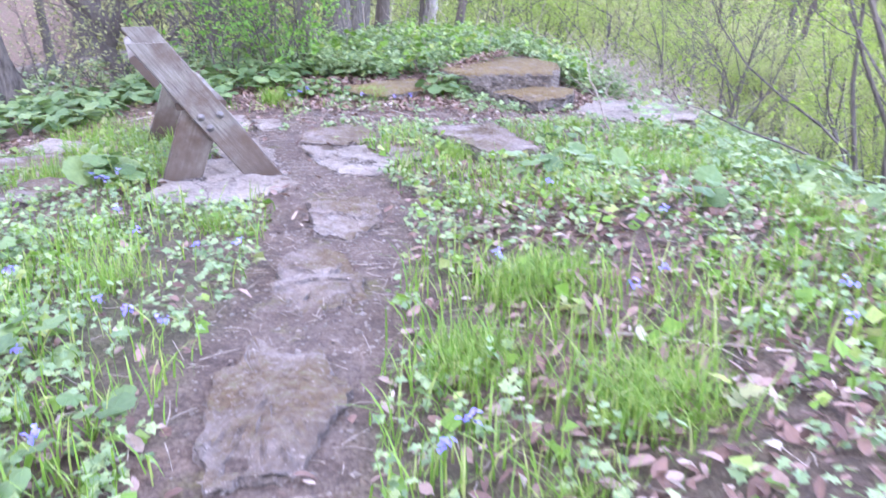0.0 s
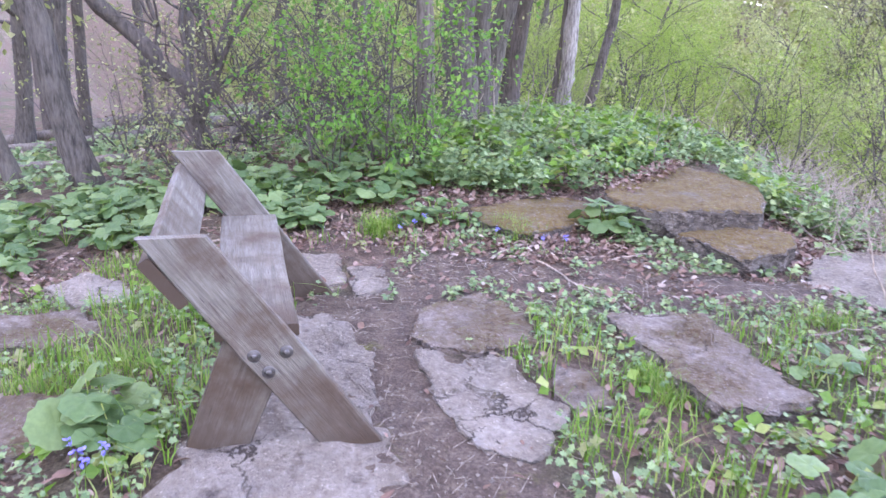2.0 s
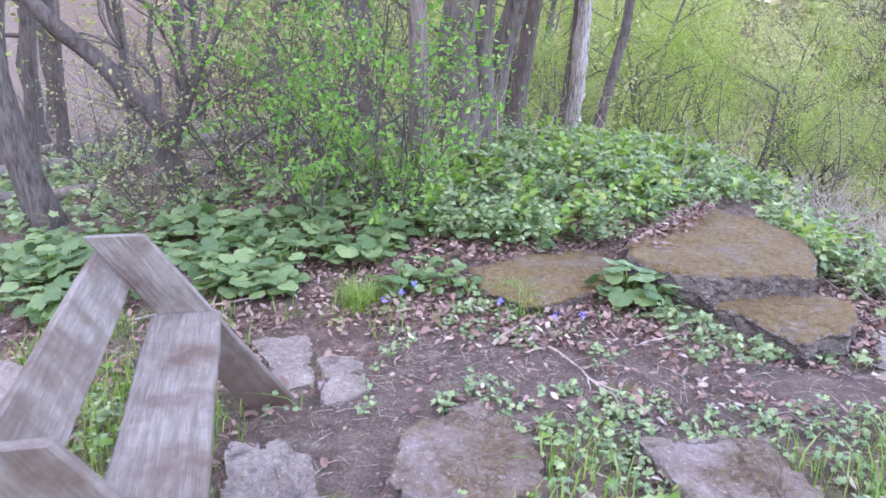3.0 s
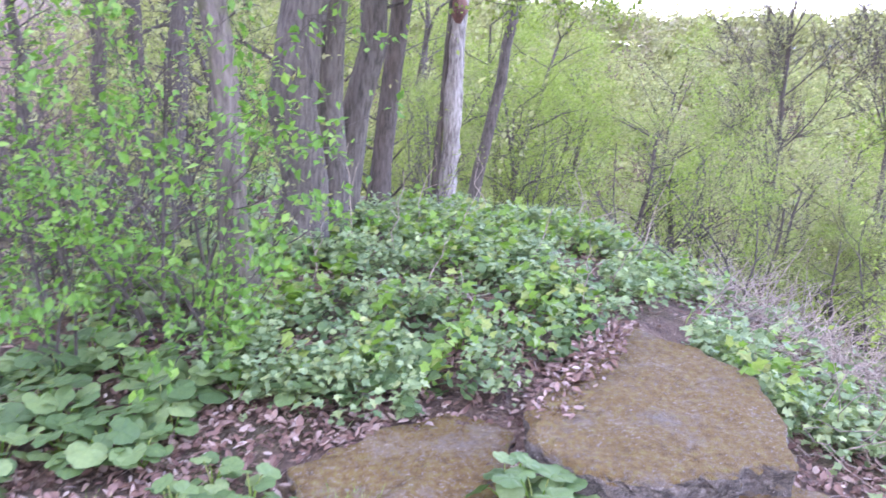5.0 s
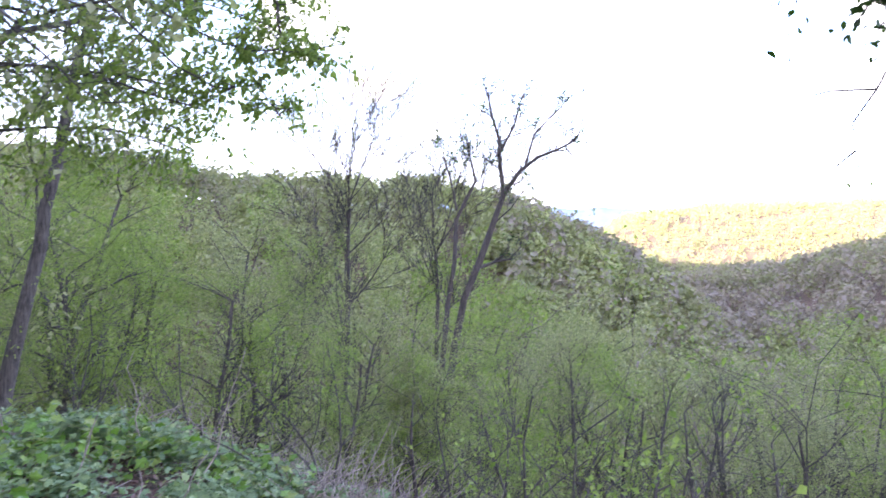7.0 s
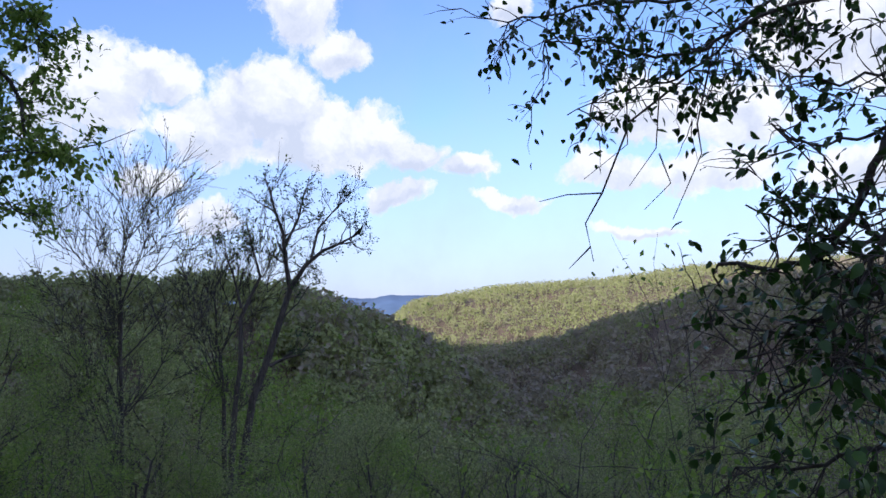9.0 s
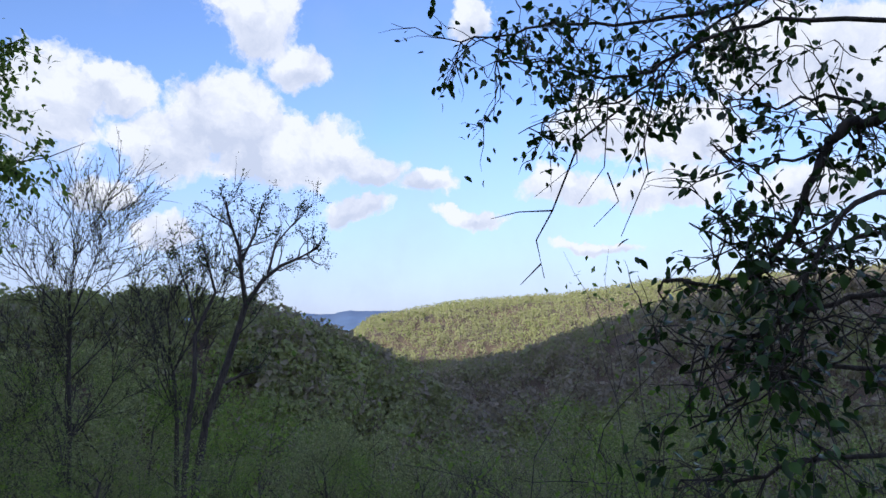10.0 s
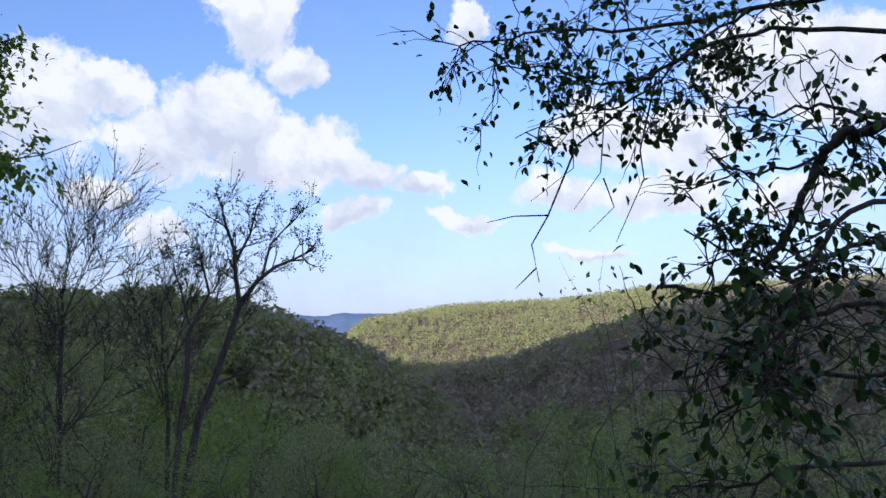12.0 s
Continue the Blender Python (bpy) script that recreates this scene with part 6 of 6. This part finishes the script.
ROOT = (3.3, 4.7)
FORK = (2.75, 5.0, 2.45)
bough("overhanging_tree", "dark-leaved tree whose boughs hang over the lookout", (*ROOT, gz(*ROOT)),
      [([(*ROOT, gz(*ROOT) - 0.3), (3.2, 4.75, 0.8), (3.0, 4.9, 1.7), FORK, (2.6, 5.15, 3.2), (2.5, 5.3, 4.2)], 0.07),
       ([(2.6, 5.15, 3.05), (2.51, 5.62, 3.16), (2.45, 5.95, 3.16), (2.37, 6.22, 3.13), (2.25, 6.49, 3.18), (2.15, 6.67, 3.16), (2.03, 6.85, 3.13)], 0.014),
       ([(2.6, 5.12, 2.9), (2.39, 5.77, 3.03), (2.33, 6.02, 3.04), (2.27, 6.2, 2.93), (2.2, 6.37, 2.91), (2.12, 6.52, 3.0), (2.02, 6.69, 3.01)], 0.012),
       ([(2.45, 5.94, 3.16), (2.35, 6.12, 3.03), (2.28, 6.31, 2.85), (2.2, 6.48, 2.85), (2.1, 6.66, 2.76)], 0.008),
       ([FORK, (2.25, 5.25, 2.56), (2.02, 5.5, 2.57), (2.01, 5.61, 2.58), (2.0, 5.68, 2.51), (1.99, 5.75, 2.35), (1.97, 5.81, 2.22), (1.95, 5.9, 2.17), (1.89, 6.08, 2.19)], 0.024),
       ([(2.12, 5.45, 2.57), (2.1, 5.66, 2.69), (2.08, 5.8, 2.66), (2.04, 5.94, 2.73)], 0.009),
       ([(2.02, 5.6, 2.58), (2.04, 5.73, 2.48), (2.0, 5.89, 2.5), (1.98, 5.95, 2.57)], 0.008),
       ([(2.75, 5.0, 2.3), (2.11, 5.62, 2.32), (2.09, 5.76, 2.21), (2.05, 5.9, 2.27), (2.01, 6.04, 2.36)], 0.012),
       ([(2.8, 4.97, 2.1), (2.01, 5.62, 2.14), (1.98, 5.78, 2.09), (1.93, 5.95, 2.0), (1.9, 6.05, 1.94)], 0.012),
       ([(2.85, 4.95, 1.9), (2.1, 5.71, 1.97), (2.05, 5.92, 1.88), (2.0, 6.07, 1.78)], 0.012),
       ([(2.95, 4.9, 1.7), (2.09, 5.73, 1.73), (2.04, 5.93, 1.65), (1.99, 6.1, 1.64)], 0.012),
       ([(2.75, 5.0, 2.4), (1.91, 5.61, 2.4), (1.9, 5.67, 2.26), (1.89, 5.73, 2.14), (1.87, 5.82, 2.0), (1.87, 5.82, 1.87)], 0.012)],
      1501, 0.034, DARKLEAF, 2, 0.5, 3.9, 0.25, (0.1, 0.32),
      [([(2.28, 6.31, 2.85), (2.16, 6.45, 2.71), (2.11, 6.54, 2.47), (2.08, 6.59, 2.37), (2.09, 6.57, 2.24)], 0.0045), ([(2.11, 6.54, 2.47), (2.05, 6.64, 2.47), (2.0, 6.72, 2.45)], 0.003), ([(2.09, 6.58, 2.29), (2.05, 6.64, 2.22)], 0.003),
       ([(2.27, 6.2, 2.93), (2.25, 6.26, 2.68), (2.25, 6.25, 2.58), (2.21, 6.34, 2.37)], 0.004), ([(2.2, 6.35, 2.91), (2.15, 6.36, 2.6), (2.11, 6.44, 2.48)], 0.003), ([(2.15, 6.35, 2.58), (2.16, 6.32, 2.48), (2.13, 6.4, 2.4)], 0.003), ([(2.2, 6.48, 2.85), (2.15, 6.46, 2.63), (2.08, 6.59, 2.52)], 0.003)])
TRUNK = (-1.47, 10.3)
bough("leafy_bough", "long leafy bough reaching out from the thick trunk", (*TRUNK, 2.9),
      [([(-1.4, 10.28, 2.9), (-0.4, 9.9, 3.3), (0.5, 9.6, 3.5), (0.8, 9.4, 3.52), (1.05, 9.32, 3.42), (1.24, 9.25, 3.2), (1.24, 9.25, 2.98)], 0.03),
       ([(0.5, 9.6, 3.5), (0.8, 9.4, 3.74), (1.05, 9.3, 3.77), (1.24, 9.24, 3.64), (1.28, 9.22, 3.46)], 0.012),
       ([(0.2, 9.65, 3.35), (0.9, 9.25, 2.9), (1.2, 9.12, 2.88), (1.4, 9.03, 2.93)], 0.01),
       ([(0.3, 9.6, 3.2), (0.9, 9.4, 2.67), (1.15, 9.3, 2.75), (1.25, 9.25, 2.58)], 0.01)],
      1502, 0.036, FRESH, 3, 0.75, 5, 0.2, (0.1, 0.22),
      [([(1.4, 9.03, 2.93), (1.5, 8.99, 2.96), (1.65, 8.92, 3.05)], 0.004)])
bough("leafy_bough", "low leafy canopy bough spreading past the snag", (*TRUNK, 2.3),
      [([(-1.4, 10.3, 2.35), (-0.6, 10.0, 2.7), (0.2, 9.8, 2.8), (0.9, 9.5, 2.6)], 0.022),
       ([(-1.2, 10.9, 2.5), (-0.3, 10.8, 2.85), (0.5, 10.6, 2.95), (1.25, 10.4, 2.8)], 0.022),
       ([(-0.95, 11.2, 2.2), (0.0, 11.1, 2.55), (0.7, 11.2, 2.65), (1.3, 11.3, 2.5)], 0.02),
       ([(-0.3, 10.8, 2.85), (0.2, 10.3, 3.2), (0.9, 10.0, 3.35), (1.3, 9.8, 3.2)], 0.014),
       ([(-1.3, 10.7, 2.9), (-0.6, 10.5, 3.3), (0.3, 10.4, 3.5), (1.0, 10.3, 3.6)], 0.016),
       ([(-1.0, 11.3, 2.6), (-0.2, 11.7, 3.0), (0.6, 11.9, 3.1), (1.4, 12.0, 3.0)], 0.016)],
      1503, 0.042, FRESH, 3, 0.75, 9, 0.1, (0.25, 0.6))


# ---------------------------------------------------------------- woods on the far hills
def far_woods(name, label, r0, r1, az0, az1, spacing, size, seed, quads, green=0.0):
    """Crowns of a wooded hillside, each a ragged heap of leaf clumps on a stem."""
    rng = np.random.default_rng(seed)
    a0, a1 = radians(az0), radians(az1)
    n = int(0.5 * (r1 ** 2 - r0 ** 2) * (a1 - a0) / spacing ** 2)
    r = np.sqrt(rng.uniform(r0 ** 2, r1 ** 2, n))
    az = rng.uniform(a0, a1, n)
    x, y = LOOK[0] + r * np.sin(az), LOOK[1] + r * np.cos(az)
    z = terrain(x, y)
    h = size * rng.uniform(0.75, 1.25, n)
    tint = np.clip(0.75 * fbm(x / (spacing * 7), y / (spacing * 7), seed, 3) + 0.45 * rng.random(n) - 0.12 + green, 0, 1)
    if r1 > 900:
        tint = 0.4 + 0.5 * tint
    g = Geo()
    w = h * rng.uniform(0.32, 0.46, n)
    # clumps on a lumpy shell
    P = unit(rng.normal(0, 1, (n, quads, 3))) * rng.uniform(0.55, 1.05, (n, quads, 1))
    P[..., 2] = P[..., 2] * 0.9
    C = np.stack([x, y, z + h * 0.54], -1)
    pos = C[:, None] + P * np.stack([w, w, h * 0.5], -1)[:, None]
    N = unit(P + rng.normal(0, 0.35, P.shape))
    A = unit(np.cross(N, rng.normal(0, 1, P.shape)))
    s = (w[:, None] * rng.uniform(0.18, 0.48, (n, quads)) * (0.75 if r1 < 400 else 1.0)).ravel()
    leaves(g, "diamond", pos.reshape(-1, 3) - A.reshape(-1, 3) * s[:, None] * 0.5, A.reshape(-1, 3), N.reshape(-1, 3), s, s * 0.9, 0.15, np.repeat(tint, quads))
    # stems
    q = np.array([(1, 0), (-0.5, 0.87), (-0.5, -0.87)])
    bt = np.concatenate([np.repeat(np.stack([x, y, z - 0.5], -1)[:, None], 3, 1), np.repeat(np.stack([x, y, z + h * 0.9], -1)[:, None], 3, 1)], 1)
    rad = (h * 0.014)[:, None, None]
    bt[:, :3, :2] += q[None] * rad
    bt[:, 3:, :2] += q[None] * rad * 0.4
    f = np.array([(0, 1, 4, 3), (1, 2, 5, 4), (2, 0, 3, 5)])
    g.add(bt.reshape(-1, 3), (np.arange(n)[:, None, None] * 6 + f[None]).reshape(-1, 4), np.zeros(n * 6))
    solo(name, g, WOODS, label, "woods", kind="stuff", smooth=False)


far_woods("hill_woods", "dark green spring woods on the near hillside", 105, 300, -25, 66, 5.0, 11, 1601, 120, 0.18)
far_woods("valley_woods", "brown and green woods along the valley", 150, 500, 36, 100, 7.0, 12, 1602, 55, -0.22)
far_woods("far_hill_woods", "sunlit yellow-green woods on the far hill", 500, 1290, 40, 98, 9.0, 13, 1603, 26, 0.0)
